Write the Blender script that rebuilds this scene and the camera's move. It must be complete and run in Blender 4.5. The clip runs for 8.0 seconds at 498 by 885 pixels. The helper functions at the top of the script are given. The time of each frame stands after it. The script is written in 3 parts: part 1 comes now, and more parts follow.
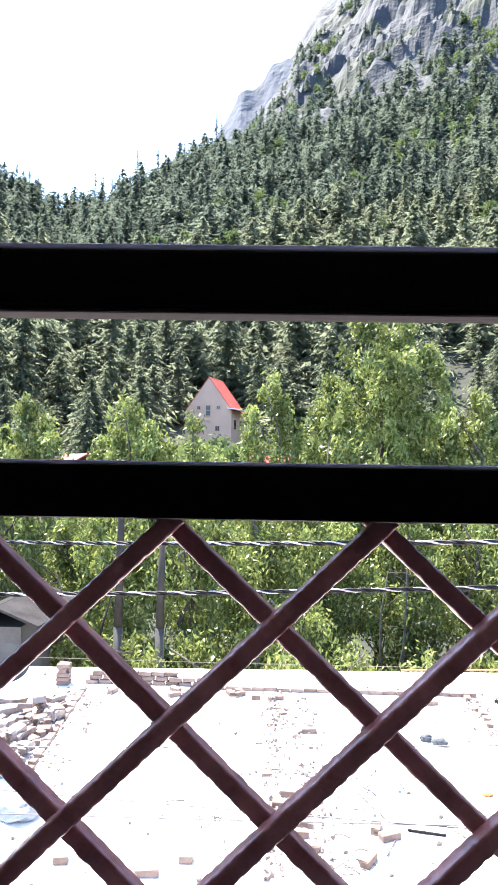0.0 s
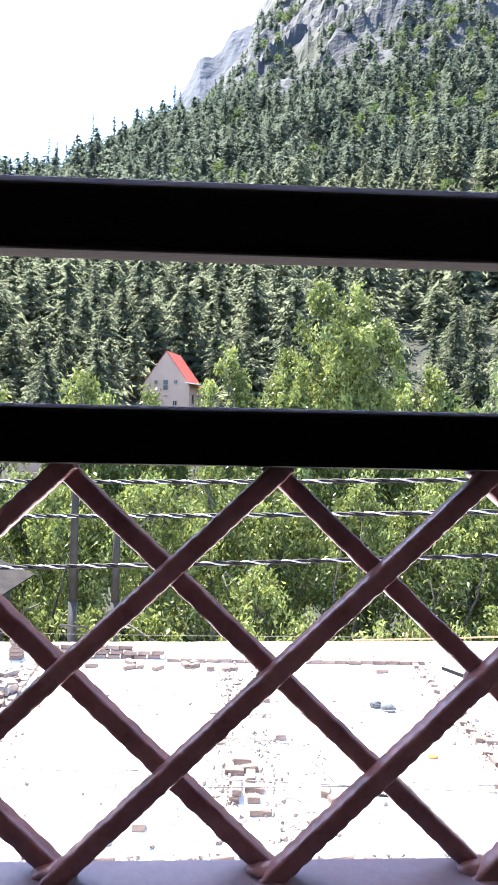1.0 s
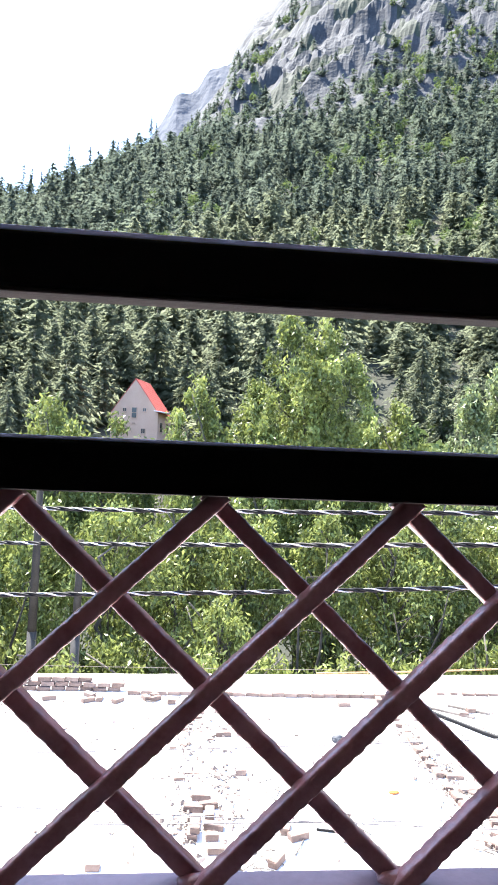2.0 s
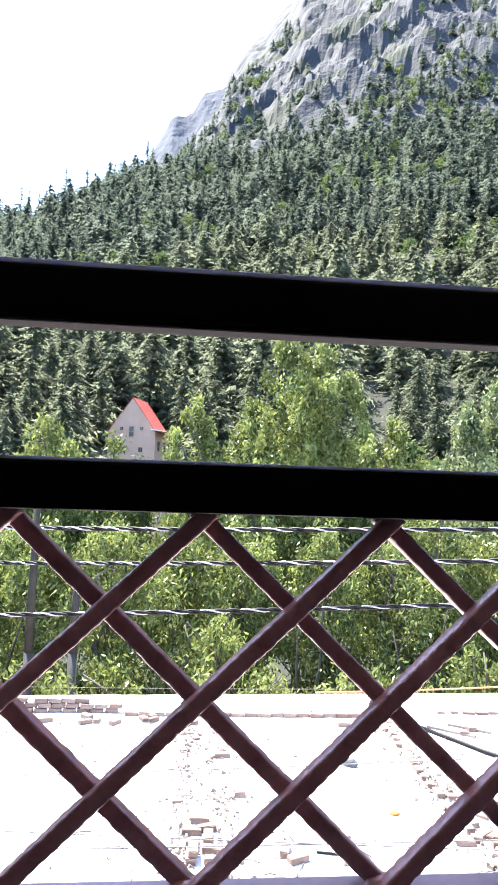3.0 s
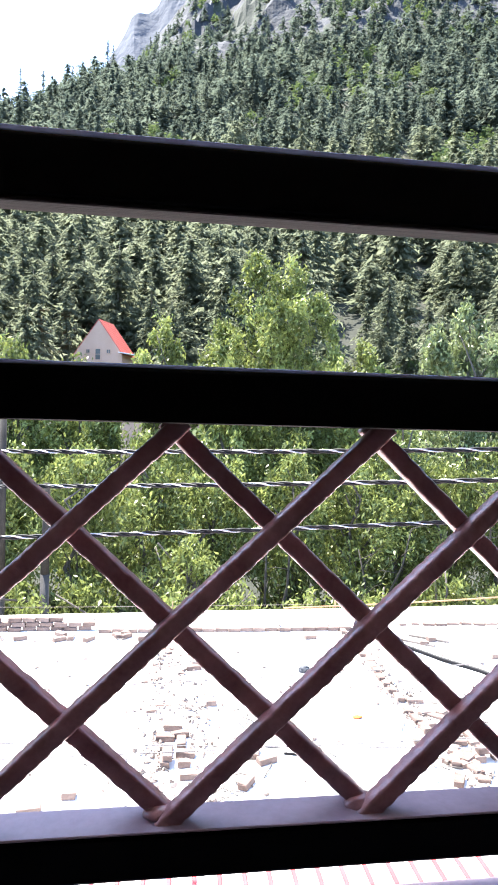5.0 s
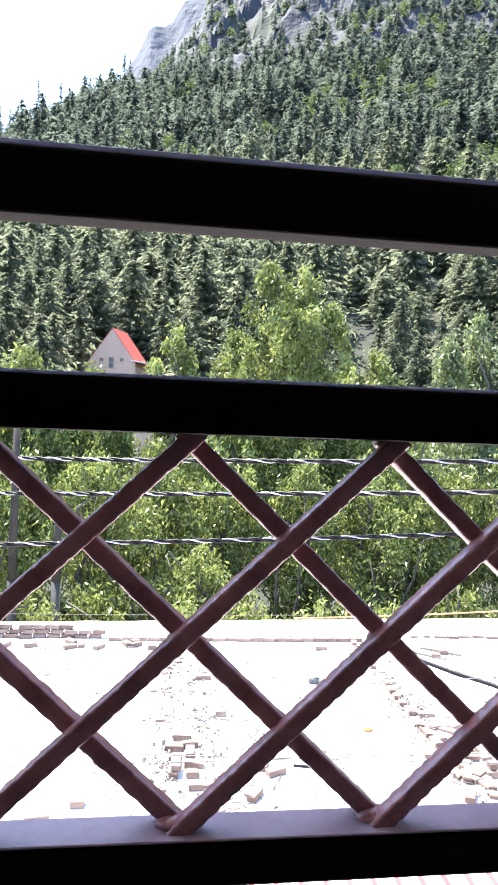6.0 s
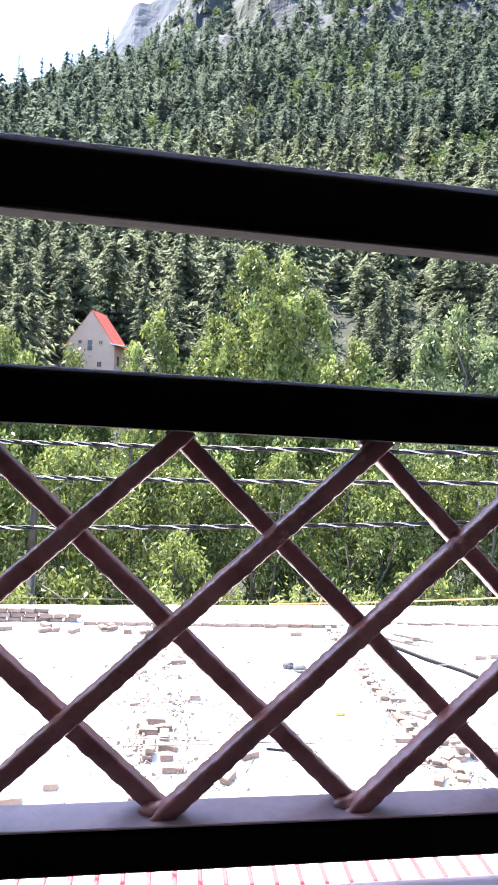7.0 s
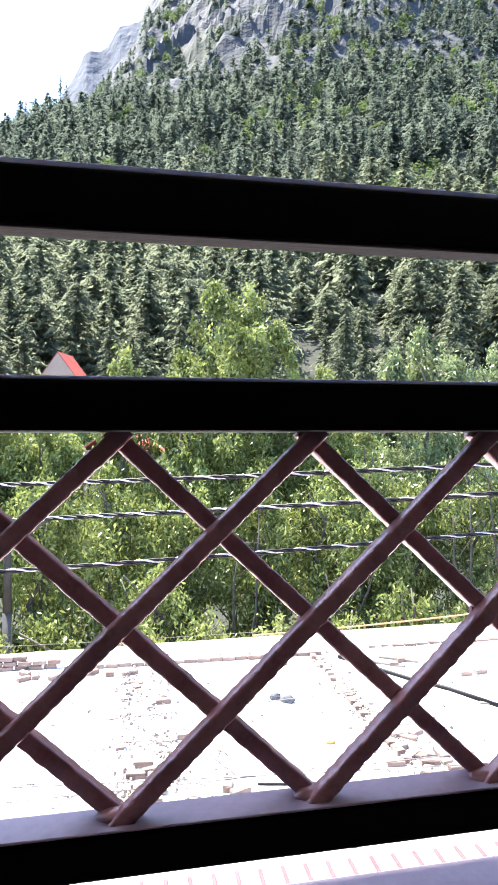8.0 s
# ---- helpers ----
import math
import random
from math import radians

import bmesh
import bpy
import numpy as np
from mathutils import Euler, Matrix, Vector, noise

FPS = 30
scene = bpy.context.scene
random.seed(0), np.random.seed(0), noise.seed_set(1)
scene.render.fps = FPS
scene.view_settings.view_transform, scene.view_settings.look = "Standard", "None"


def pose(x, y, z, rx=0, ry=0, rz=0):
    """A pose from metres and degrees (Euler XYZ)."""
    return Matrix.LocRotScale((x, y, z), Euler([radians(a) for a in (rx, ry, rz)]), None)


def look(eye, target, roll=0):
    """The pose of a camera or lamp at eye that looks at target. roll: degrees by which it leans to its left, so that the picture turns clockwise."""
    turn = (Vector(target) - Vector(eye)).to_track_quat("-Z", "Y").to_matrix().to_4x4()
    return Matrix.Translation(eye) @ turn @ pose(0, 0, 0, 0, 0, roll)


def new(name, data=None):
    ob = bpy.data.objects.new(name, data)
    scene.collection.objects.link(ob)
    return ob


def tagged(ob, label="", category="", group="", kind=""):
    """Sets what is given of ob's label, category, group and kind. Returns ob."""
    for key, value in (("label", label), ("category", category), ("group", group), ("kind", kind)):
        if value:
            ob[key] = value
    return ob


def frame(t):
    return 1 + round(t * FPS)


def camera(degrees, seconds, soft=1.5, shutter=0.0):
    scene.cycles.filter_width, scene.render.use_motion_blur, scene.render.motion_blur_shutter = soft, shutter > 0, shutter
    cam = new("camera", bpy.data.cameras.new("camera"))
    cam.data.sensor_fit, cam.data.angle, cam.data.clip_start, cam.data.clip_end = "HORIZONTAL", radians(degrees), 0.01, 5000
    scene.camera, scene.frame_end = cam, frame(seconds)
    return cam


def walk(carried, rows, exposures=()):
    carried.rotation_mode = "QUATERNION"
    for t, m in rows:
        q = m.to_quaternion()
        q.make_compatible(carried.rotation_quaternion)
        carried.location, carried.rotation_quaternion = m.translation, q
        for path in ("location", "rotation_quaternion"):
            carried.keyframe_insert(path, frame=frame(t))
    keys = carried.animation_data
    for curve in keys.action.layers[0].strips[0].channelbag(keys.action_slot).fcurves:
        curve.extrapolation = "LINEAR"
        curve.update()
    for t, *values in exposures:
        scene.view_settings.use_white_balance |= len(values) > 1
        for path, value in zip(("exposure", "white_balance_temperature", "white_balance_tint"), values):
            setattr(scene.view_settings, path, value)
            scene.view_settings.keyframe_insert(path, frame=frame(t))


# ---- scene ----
cam = camera(40.9, 8.0, soft=1.8)
PATH = [
    (0, (-0.0680, -0.4510, 0.1680), (-0.1573, 1.5454, 0.2510), 0.90),
    (0.5, (-0.0416, -0.4273, 0.1540), (-0.1499, 1.5686, 0.1920), 0.60),
    (1, (-0.0272, -0.4419, 0.1490), (0.0104, 1.5578, 0.1600), 1.10),
    (1.5, (-0.0054, -0.4333, 0.1370), (0.0703, 1.5644, 0.0810), 1.20),
    (2, (-0.0083, -0.4775, 0.1503), (0.1216, 1.515, 0.2533), 2.20),
    (2.2, (-0.0056, -0.504, 0.1515), (0.1539, 1.487, 0.3595), 2.10),
    (3.3, (0.0013, -0.495, 0.15), (0.1328, 1.4985, 0.228), 1.80),
    (3.5, (0.0057, -0.477, 0.15), (0.147, 1.5175, 0.104), 1.70),
    (4, (0.0046, -0.4700, 0.1460), (0.1885, 1.5206, 0.0930), 1.30),
    (4.5, (0.0065, -0.468, 0.1375), (0.2, 1.5219, 0.184), 1.00),
    (5, (-0.003, -0.4493, 0.14), (0.2321, 1.5366, 0.071), 1.60),
    (5.2, (-0.0048, -0.4505, 0.1405), (0.215, 1.536, 0.09), 1.90),
    (6.5, (-0.0065, -0.4553, 0.143), (0.191, 1.5355, 0.101), 2.10),
    (7, (-0.0132, -0.4605, 0.149), (0.2515, 1.5201, 0.068), 3.20),
    (7.5, (-0.0117, -0.4595, 0.14), (0.2845, 1.5199, 0.078), 1.40),
    (8, (0.0107, -0.4758, 0.125), (0.3526, 1.4977, 0.14), -0.30),
]
walk(cam, [(t, look(eye, target, roll)) for t, eye, target, roll in PATH], exposures=[(0, 3.0), (8, 3.0)])

# ---- light ----
SUN = Vector((-0.28, 0.34, 0.90)).normalized()
world = bpy.data.worlds.new("world")
scene.world = world
world.use_nodes = True
sky = world.node_tree.nodes.new("ShaderNodeTexSky")
sky.sky_type = 'NISHITA'
sky.sun_disc = False
sky.sun_elevation = math.asin(SUN.z)
sky.sun_rotation = math.atan2(SUN.x, SUN.y)
sky.altitude = 2500
sky.air_density, sky.dust_density, sky.ozone_density = 1.0, 4.5, 1.0
background = world.node_tree.nodes["Background"]
background.inputs["Strength"].default_value = 0.15
world.node_tree.links.new(sky.outputs["Color"], background.inputs["Color"])
sun = new("sun", bpy.data.lights.new("sun", "SUN"))
sun.data.energy, sun.data.angle, sun.data.color = 3.4, radians(0.53), (1.0, 0.95, 0.87)
sun.matrix_basis = look(SUN * 50, (0, 0, 0))


# ---- materials ----
def surface(name, dark, light, scale=3.0, rough=0.8, bump=0.3, fine=40.0, metal=0.0, vary=0.0, tint=False, translucent=0.0, spec=0.5, lo=0.45, hi=1.0, stretch=None):
    """Two tones mixed by coarse and fine noise, with relief; stretch: grain drawn out along an axis; vary: by piece; tint: by the mesh's own tint."""
    m = bpy.data.materials.new(name)
    m.use_nodes = True
    nt = m.node_tree
    n, l = nt.nodes, nt.links.new
    b = n["Principled BSDF"]
    b.inputs["Roughness"].default_value, b.inputs["Metallic"].default_value = rough, metal
    b.inputs["Specular IOR Level"].default_value = spec
    where = n.new("ShaderNodeTexCoord")
    place = where.outputs["Object"]
    if stretch:
        drawn = n.new("ShaderNodeMapping")
        drawn.inputs["Scale"].default_value = stretch
        l(place, drawn.inputs["Vector"])
        place = drawn.outputs["Vector"]
    coarse, grain = n.new("ShaderNodeTexNoise"), n.new("ShaderNodeTexNoise")
    for node, s in ((coarse, scale), (grain, fine)):
        node.inputs["Scale"].default_value, node.inputs["Detail"].default_value = s, 5.0
        l(place, node.inputs["Vector"])
    add = n.new("ShaderNodeMath")
    add.operation = 'MULTIPLY_ADD'
    add.inputs[1].default_value = 0.45
    l(grain.outputs["Fac"], add.inputs[0])
    l(coarse.outputs["Fac"], add.inputs[2])
    value = add.outputs[0]
    if vary or tint:
        source = n.new("ShaderNodeAttribute" if tint else "ShaderNodeObjectInfo")
        if tint:
            source.attribute_name = "tint"
        more = n.new("ShaderNodeMath")
        more.operation = 'MULTIPLY_ADD'
        more.inputs[1].default_value = vary or 0.6
        l(source.outputs["Fac" if tint else "Random"], more.inputs[0])
        l(value, more.inputs[2])
        value = more.outputs[0]
    spread = n.new("ShaderNodeMapRange")
    spread.inputs["From Min"].default_value = lo
    spread.inputs["From Max"].default_value = hi + (vary or (0.6 if tint else 0.0))
    l(value, spread.inputs["Value"])
    mix = n.new("ShaderNodeMix")
    mix.data_type = 'RGBA'
    mix.inputs["A"].default_value, mix.inputs["B"].default_value = (*dark, 1), (*light, 1)
    l(spread.outputs["Result"], mix.inputs["Factor"])
    l(mix.outputs["Result"], b.inputs["Base Color"])
    if bump:
        relief = n.new("ShaderNodeBump")
        relief.inputs["Strength"].default_value, relief.inputs["Distance"].default_value = bump, 0.3 / fine
        l(grain.outputs["Fac"], relief.inputs["Height"])
        l(relief.outputs["Normal"], b.inputs["Normal"])
    if translucent:
        through_leaf, both = n.new("ShaderNodeBsdfTranslucent"), n.new("ShaderNodeMixShader")
        both.inputs["Fac"].default_value = translucent
        l(mix.outputs["Result"], through_leaf.inputs["Color"])
        l(b.outputs[0], both.inputs[1])
        l(through_leaf.outputs[0], both.inputs[2])
        l(both.outputs[0], n["Material Output"].inputs["Surface"])
    return m


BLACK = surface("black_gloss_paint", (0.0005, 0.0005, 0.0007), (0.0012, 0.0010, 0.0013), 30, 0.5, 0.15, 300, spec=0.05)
STREAKED = surface("streaked_dark_brown_paint", (0.0012, 0.0010, 0.0010), (0.022, 0.016, 0.015), 26, 0.7, 0.5, 220, spec=0.1, lo=0.58, hi=0.90, stretch=(0.12, 3.0, 9.0))
# Mauve holds the sky's reflection on upward faces as plain colour.
MAUVE_SHEEN = surface("mauve_sky_sheen", (0.21, 0.165, 0.205), (0.33, 0.275, 0.335), 9, 0.4, 0.2, 150)
# Pale blue that paints the sky highlight along the rail tops.
EDGE_GLINT = surface("blue_sky_glint", (0.34, 0.46, 0.86), (0.48, 0.60, 0.95), 20, 0.4, 0.1, 150)
BROWN = surface("brown_oxide_paint", (0.185, 0.080, 0.086), (0.38, 0.20, 0.212), 38, 0.32, 0.35, 260, spec=0.65)
CONCRETE = surface("sunlit_cement", (0.13, 0.115, 0.105), (0.66, 0.63, 0.60), 1.3, 0.9, 0.5, 16, lo=0.40, hi=0.66)
RENDERED = surface("grey_render", (0.30, 0.28, 0.26), (0.45, 0.42, 0.40), 1.5, 0.9, 0.3, 25)
PLASTER = surface("room_plaster", (0.37, 0.335, 0.315), (0.48, 0.44, 0.42), 1.2, 0.9, 0.2, 30)
BRICK = surface("dusty_brick", (0.075, 0.045, 0.036), (0.29, 0.215, 0.18), 6, 0.92, 0.6, 60, vary=0.5)
CHIP = surface("mortar_chip", (0.095, 0.072, 0.060), (0.33, 0.275, 0.24), 8, 0.92, 0.5, 60)
STONE = surface("pale_stone", (0.15, 0.115, 0.098), (0.42, 0.355, 0.315), 5, 0.9, 0.6, 40, vary=0.4)
EARTH = surface("hill_earth", (0.011, 0.014, 0.007), (0.034, 0.035, 0.021), 0.05, 0.95, 0.4, 1.2)
# Grey rock with a blue cast that stands in for haze.
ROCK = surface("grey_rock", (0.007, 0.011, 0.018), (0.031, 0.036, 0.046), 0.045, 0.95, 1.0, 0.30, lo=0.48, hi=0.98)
SCRUB = surface("scrub_on_rock", (0.007, 0.013, 0.008), (0.021, 0.031, 0.018), 0.06, 0.95, 1.0, 0.4)
# Far rock, paler and bluer still: distance haze as base colour.
HAZED_ROCK = surface("hazed_far_rock", (0.026, 0.036, 0.058), (0.041, 0.053, 0.078), 0.006, 0.95, 0.6, 0.04)
BARK = surface("grey_bark", (0.035, 0.030, 0.025), (0.12, 0.105, 0.09), 3, 0.9, 0.7, 25)
PALE_BARK = surface("pale_bark", (0.022, 0.020, 0.016), (0.075, 0.066, 0.055), 3, 0.9, 0.6, 25, spec=0.2)
POLE = surface("weathered_pole", (0.018, 0.016, 0.014), (0.055, 0.050, 0.045), 2, 0.9, 0.5, 40, spec=0.15)
TAR = surface("tarred_wood", (0.012, 0.011, 0.01), (0.04, 0.037, 0.035), 4, 0.7, 0.5, 40)
NEEDLE = surface("conifer_needles", (0.092, 0.108, 0.070), (0.180, 0.198, 0.130), 0.12, 0.8, 0, 2, tint=True, translucent=0.75, spec=0.05)
# Bluer needles for the distant woods; the blue stands in for haze.
HAZED_NEEDLE = surface("hazed_needles", (0.046, 0.062, 0.049), (0.106, 0.126, 0.094), 0.12, 0.8, 0, 2, tint=True, translucent=0.75, spec=0.05)
HILL_LEAF = surface("hill_broadleaf", (0.062, 0.096, 0.032), (0.140, 0.175, 0.062), 0.2, 0.75, 0, 2, tint=True, translucent=0.4, spec=0.2)
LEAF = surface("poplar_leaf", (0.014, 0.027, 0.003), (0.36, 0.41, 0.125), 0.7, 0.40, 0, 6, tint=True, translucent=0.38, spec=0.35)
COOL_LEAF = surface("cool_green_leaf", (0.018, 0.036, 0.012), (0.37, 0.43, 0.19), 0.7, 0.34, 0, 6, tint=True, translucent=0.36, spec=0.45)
CABLE_BLACK = surface("black_cable", (0.002, 0.002, 0.003), (0.006, 0.006, 0.008), 20, 0.5, 0, 200, spec=0.2)
CABLE_GREY = surface("bare_aluminium_strand", (0.28, 0.28, 0.30), (0.45, 0.45, 0.48), 20, 0.35, 0, 200, metal=0.8)
WIRE = surface("thin_wire", (0.10, 0.09, 0.09), (0.2, 0.19, 0.18), 20, 0.6, 0, 200)
ROPE = surface("tan_rope", (0.30, 0.165, 0.085), (0.42, 0.25, 0.14), 10, 0.9, 0.3, 90)
RED_ROOF = surface("red_roof_sheet", (0.36, 0.066, 0.045), (0.46, 0.098, 0.068), 0.6, 0.55, 0.1, 5)
HOUSE_WALL = surface("beige_wall", (0.46, 0.285, 0.20), (0.55, 0.355, 0.26), 0.5, 0.9, 0.2, 6)
WHITE = surface("white_paint", (0.72, 0.72, 0.72), (0.82, 0.82, 0.82), 3, 0.6, 0.1, 40)
DARK_GLASS = surface("dark_window_glass", (0.012, 0.014, 0.016), (0.03, 0.03, 0.035), 2, 0.12, 0, 20)
WHITE_SHEET = surface("white_roof_sheet", (0.70, 0.67, 0.66), (0.82, 0.79, 0.78), 2, 0.6, 0.1, 30)
RED_RIB = surface("red_rib_paint", (0.42, 0.035, 0.04), (0.52, 0.06, 0.065), 5, 0.6, 0.1, 40)
DARK_SHEET = surface("dark_shed_sheet", (0.016, 0.014, 0.014), (0.045, 0.041, 0.04), 2, 0.9, 0.3, 20, spec=0.1)
GREEN_SHEET = surface("green_trim", (0.05, 0.20, 0.12), (0.08, 0.27, 0.17), 2, 0.6, 0.1, 20)
BLUE_BAG = surface("blue_plastic", (0.008, 0.055, 0.19), (0.020, 0.11, 0.30), 6, 0.5, 0.3, 40)
WHITE_BAG = surface("white_woven_sack", (0.12, 0.145, 0.17), (0.24, 0.27, 0.30), 5, 0.7, 0.5, 60)
GREY_PLASTIC = surface("grey_plastic_scrap", (0.035, 0.037, 0.042), (0.13, 0.135, 0.145), 9, 0.7, 0.4, 50, spec=0.2)
# Render darkened to paint the shade below the shed's roof overhang.
SHADED_RENDER = surface("shaded_shed_render", (0.055, 0.050, 0.046), (0.11, 0.102, 0.095), 1.5, 0.9, 0.3, 25)
DISH_GREY = surface("dish_grey", (0.10, 0.10, 0.102), (0.155, 0.155, 0.155), 4, 0.7, 0.1, 50, spec=0.2)
DISH_MARK = surface("faded_dish_mark", (0.12, 0.08, 0.10), (0.2, 0.12, 0.14), 20, 0.7, 0, 90)
ORANGE = surface("orange_wrapper", (0.38, 0.075, 0.006), (0.48, 0.125, 0.015), 9, 0.7, 0.2, 60)
TIMBER = surface("weathered_timber", (0.07, 0.058, 0.048), (0.21, 0.18, 0.155), 4, 0.85, 0.5, 50)
RUST = surface("rusty_rebar", (0.20, 0.10, 0.06), (0.40, 0.24, 0.17), 20, 0.85, 0.4, 120)


# ---- builders ----
WINDOW = pose(0, 0, 0, 0, 0, 1.53)
def put_material(ob, material):
    ob.data.materials.append(material)
    return ob


def part(name, bm, material, parent=None, label=""):
    """Links a bmesh as one mesh object."""
    me = bpy.data.meshes.new(name)
    bm.to_mesh(me)
    bm.free()
    ob = put_material(new(name, me), material)
    ob.parent = parent
    return tagged(ob, label)


def shared(name, me, parent, m):
    """One more object on a mesh that others use too."""
    ob = new(name, me)
    ob.parent = parent
    ob.matrix_basis = m
    return ob


def box(x0, x1, y0, y1, z0, z1, bevel=0.0, seg=1, m=None):
    bm = bmesh.new()
    bmesh.ops.create_cube(bm, size=1, matrix=Matrix.Translation(((x0 + x1) / 2, (y0 + y1) / 2, (z0 + z1) / 2)) @ Matrix.Diagonal((x1 - x0, y1 - y0, z1 - z0, 1)))
    if bevel:
        bmesh.ops.bevel(bm, geom=bm.edges[:], offset=bevel, segments=seg, affect='EDGES', profile=0.5)
    if m is not None:
        bm.transform(m)
    return bm


def tube(points, radius, sides=8, taper=None, bm=None):
    """A round rod along points."""
    bm = bm or bmesh.new()
    rings = []
    points = [Vector(p) for p in points]
    for i, p in enumerate(points):
        d = (points[min(i + 1, len(points) - 1)] - points[max(i - 1, 0)]).normalized()
        side = d.cross(Vector((0, 0, 1)) if abs(d.z) < 0.9 else Vector((1, 0, 0))).normalized()
        up = side.cross(d)
        r = radius if taper is None else radius + (taper - radius) * i / (len(points) - 1)
        rings.append([bm.verts.new(p + side * (r * math.cos(a)) + up * (r * math.sin(a))) for a in (2 * math.pi * k / sides for k in range(sides))])
    for a, b in zip(rings, rings[1:]):
        for k in range(sides):
            bm.faces.new((a[k], a[(k + 1) % sides], b[(k + 1) % sides], b[k])).smooth = True
    bm.faces.new(rings[0][::-1]), bm.faces.new(rings[-1])
    return bm


def empty(name, at=(0, 0, 0), **tags):
    ob = new(name)
    ob.location = at
    return tagged(ob, **tags)


def quads(name, verts, material, parent=None, tint=None):
    """A mesh of loose leaves from an array of n x corners x 3."""
    n, k = verts.shape[:2]
    me = bpy.data.meshes.new(name)
    me.vertices.add(n * k), me.loops.add(n * k), me.polygons.add(n)
    me.vertices.foreach_set("co", np.ascontiguousarray(verts, dtype=np.float32).ravel())
    me.loops.foreach_set("vertex_index", np.arange(n * k, dtype=np.int32))
    me.polygons.foreach_set("loop_start", np.arange(0, n * k, k, dtype=np.int32))
    if tint is not None:
        me.attributes.new("tint", 'FLOAT', 'POINT').data.foreach_set("value", np.repeat(tint, k).astype(np.float32))
    me.update(calc_edges=True)
    ob = put_material(new(name, me), material)
    ob.parent = parent
    return ob


# ---- ground and mountains ----
GROUND = -6.8
ROOF = -3.8
AZ = [-180, -60, -30, -23.5, -18.4, -15.9, -12.6, -8.3, -5.5, -3, 0, 6.7, 13, 20, 30, 60, 180]
CREST = [3, 12, 22.9, 22.0, 20.0, 20.7, 22.2, 24.7, 25.4, 25.9, 26.7, 27.4, 28.4, 28.7, 27.8, 14, 3]
ROCK_AZ = [-4.5, -3.3, -1.7, 0.4, 1.1, 2.8, 4.2, 5.1, 6.5, 7.6, 9.5, 16, 24, 34, 45]
ROCK_TOP = [20, 27.3, 29.4, 31.4, 33.6, 35.8, 36.3, 37.3, 38.2, 39.6, 40.4, 43.5, 44, 42, 30]
TREE_AZ = [-5, 0, 3.3, 8.3, 10.6, 16, 19.6, 25, 40]
TREE_TOP = [25.5, 27.0, 27.7, 28.8, 29.8, 30.8, 32.2, 33.2, 34]
NEAR, FAR, TOP = 60.0, 420.0, 1050.0


def ridged(x, y, z, s):
    p = Vector((x, y, z)) / s
    return noise.ridged_multi_fractal(p, 0.9, 2.1, 6, 1.0, 2.0)


def ground_height(az, r):
    """Height of the land at an azimuth in degrees from straight ahead and a distance."""
    a = math.radians(az)
    x, y = r * math.sin(a), r * math.cos(a)
    crest = FAR * math.tan(math.radians(float(np.interp(az, AZ, CREST)))) - GROUND
    if r <= NEAR:
        return GROUND
    if r <= FAR:
        u = (r - NEAR) / (FAR - NEAR)
        lumps = 7 * math.sin(math.pi * u) * noise.noise(Vector((x, y, 0)) / 45.0)
        return GROUND + crest * u ** 1.25 + lumps
    top = float(np.interp(az, ROCK_AZ, ROCK_TOP, left=0, right=0))
    v = min((r - FAR) / (TOP - FAR), 1)
    if top <= 20:
        return GROUND + crest * max(1 - 0.6 * v, 0)
    high = TOP * math.tan(math.radians(top))
    q, along = 0.55 * x - 0.83 * (r - FAR), 0.83 * x + 0.55 * (r - FAR)
    strata = noise.ridged_multi_fractal(Vector((q / 62.0, along / 230.0, 3.0)), 0.9, 2.1, 5, 1.0, 2.0) - 1.1
    rough = ((ridged(x, y, 0, 190) - 1.25) * 32 + strata * 22 + (ridged(x, y, 5, 55) - 1.2) * 13 + (ridged(x, y, 8, 21) - 1.2) * 7) * min(1, 6 * v) * (1 - v * 0.8) * min(max((az + 4.0) / 5.0, 0.1), 1)
    if r > TOP:
        return GROUND + high - (r - TOP) * 0.5
    return GROUND + crest + (high - crest) * v + rough


def land_sheet():
    azs = np.concatenate([np.arange(-180, -34, 6), np.arange(-34, 40, 0.25), np.arange(40, 180, 6)])
    rs = np.concatenate([[2, 6, 12, 30, 45], np.arange(60, 420, 9), np.arange(420, TOP + 1, 6), [1200, 1500, 2500, 4500]])
    bm = bmesh.new()
    rows = []
    for az in azs:
        a = math.radians(az)
        rows.append([bm.verts.new((r * math.sin(a), r * math.cos(a), max(ground_height(az, r), -30) if r < 1400 else GROUND)) for r in rs])
    for i in range(len(rows)):
        p, q = rows[i], rows[(i + 1) % len(rows)]
        for k in range(len(rs) - 1):
            f = bm.faces.new((p[k], p[k + 1], q[k + 1], q[k]))
            f.smooth = bool(rs[k] < 420)
            if 415 < rs[k] < 1400 and -5 <= azs[i] <= 45:
                c = p[k].co
                green = noise.noise(c / 60.0) + 0.6 * noise.noise(c / 17.0) - (rs[k] - 420) / 1400.0
                f.material_index = 2 if green > 0.10 else 1
    bm.faces.new([row[0] for row in rows])
    ob = part("ground", bm, EARTH)
    ob.data.materials.append(ROCK)
    ob.data.materials.append(SCRUB)
    return tagged(ob, "steep wooded valley ground rising to a grey rock face", "ground", kind="structure")


land_sheet()


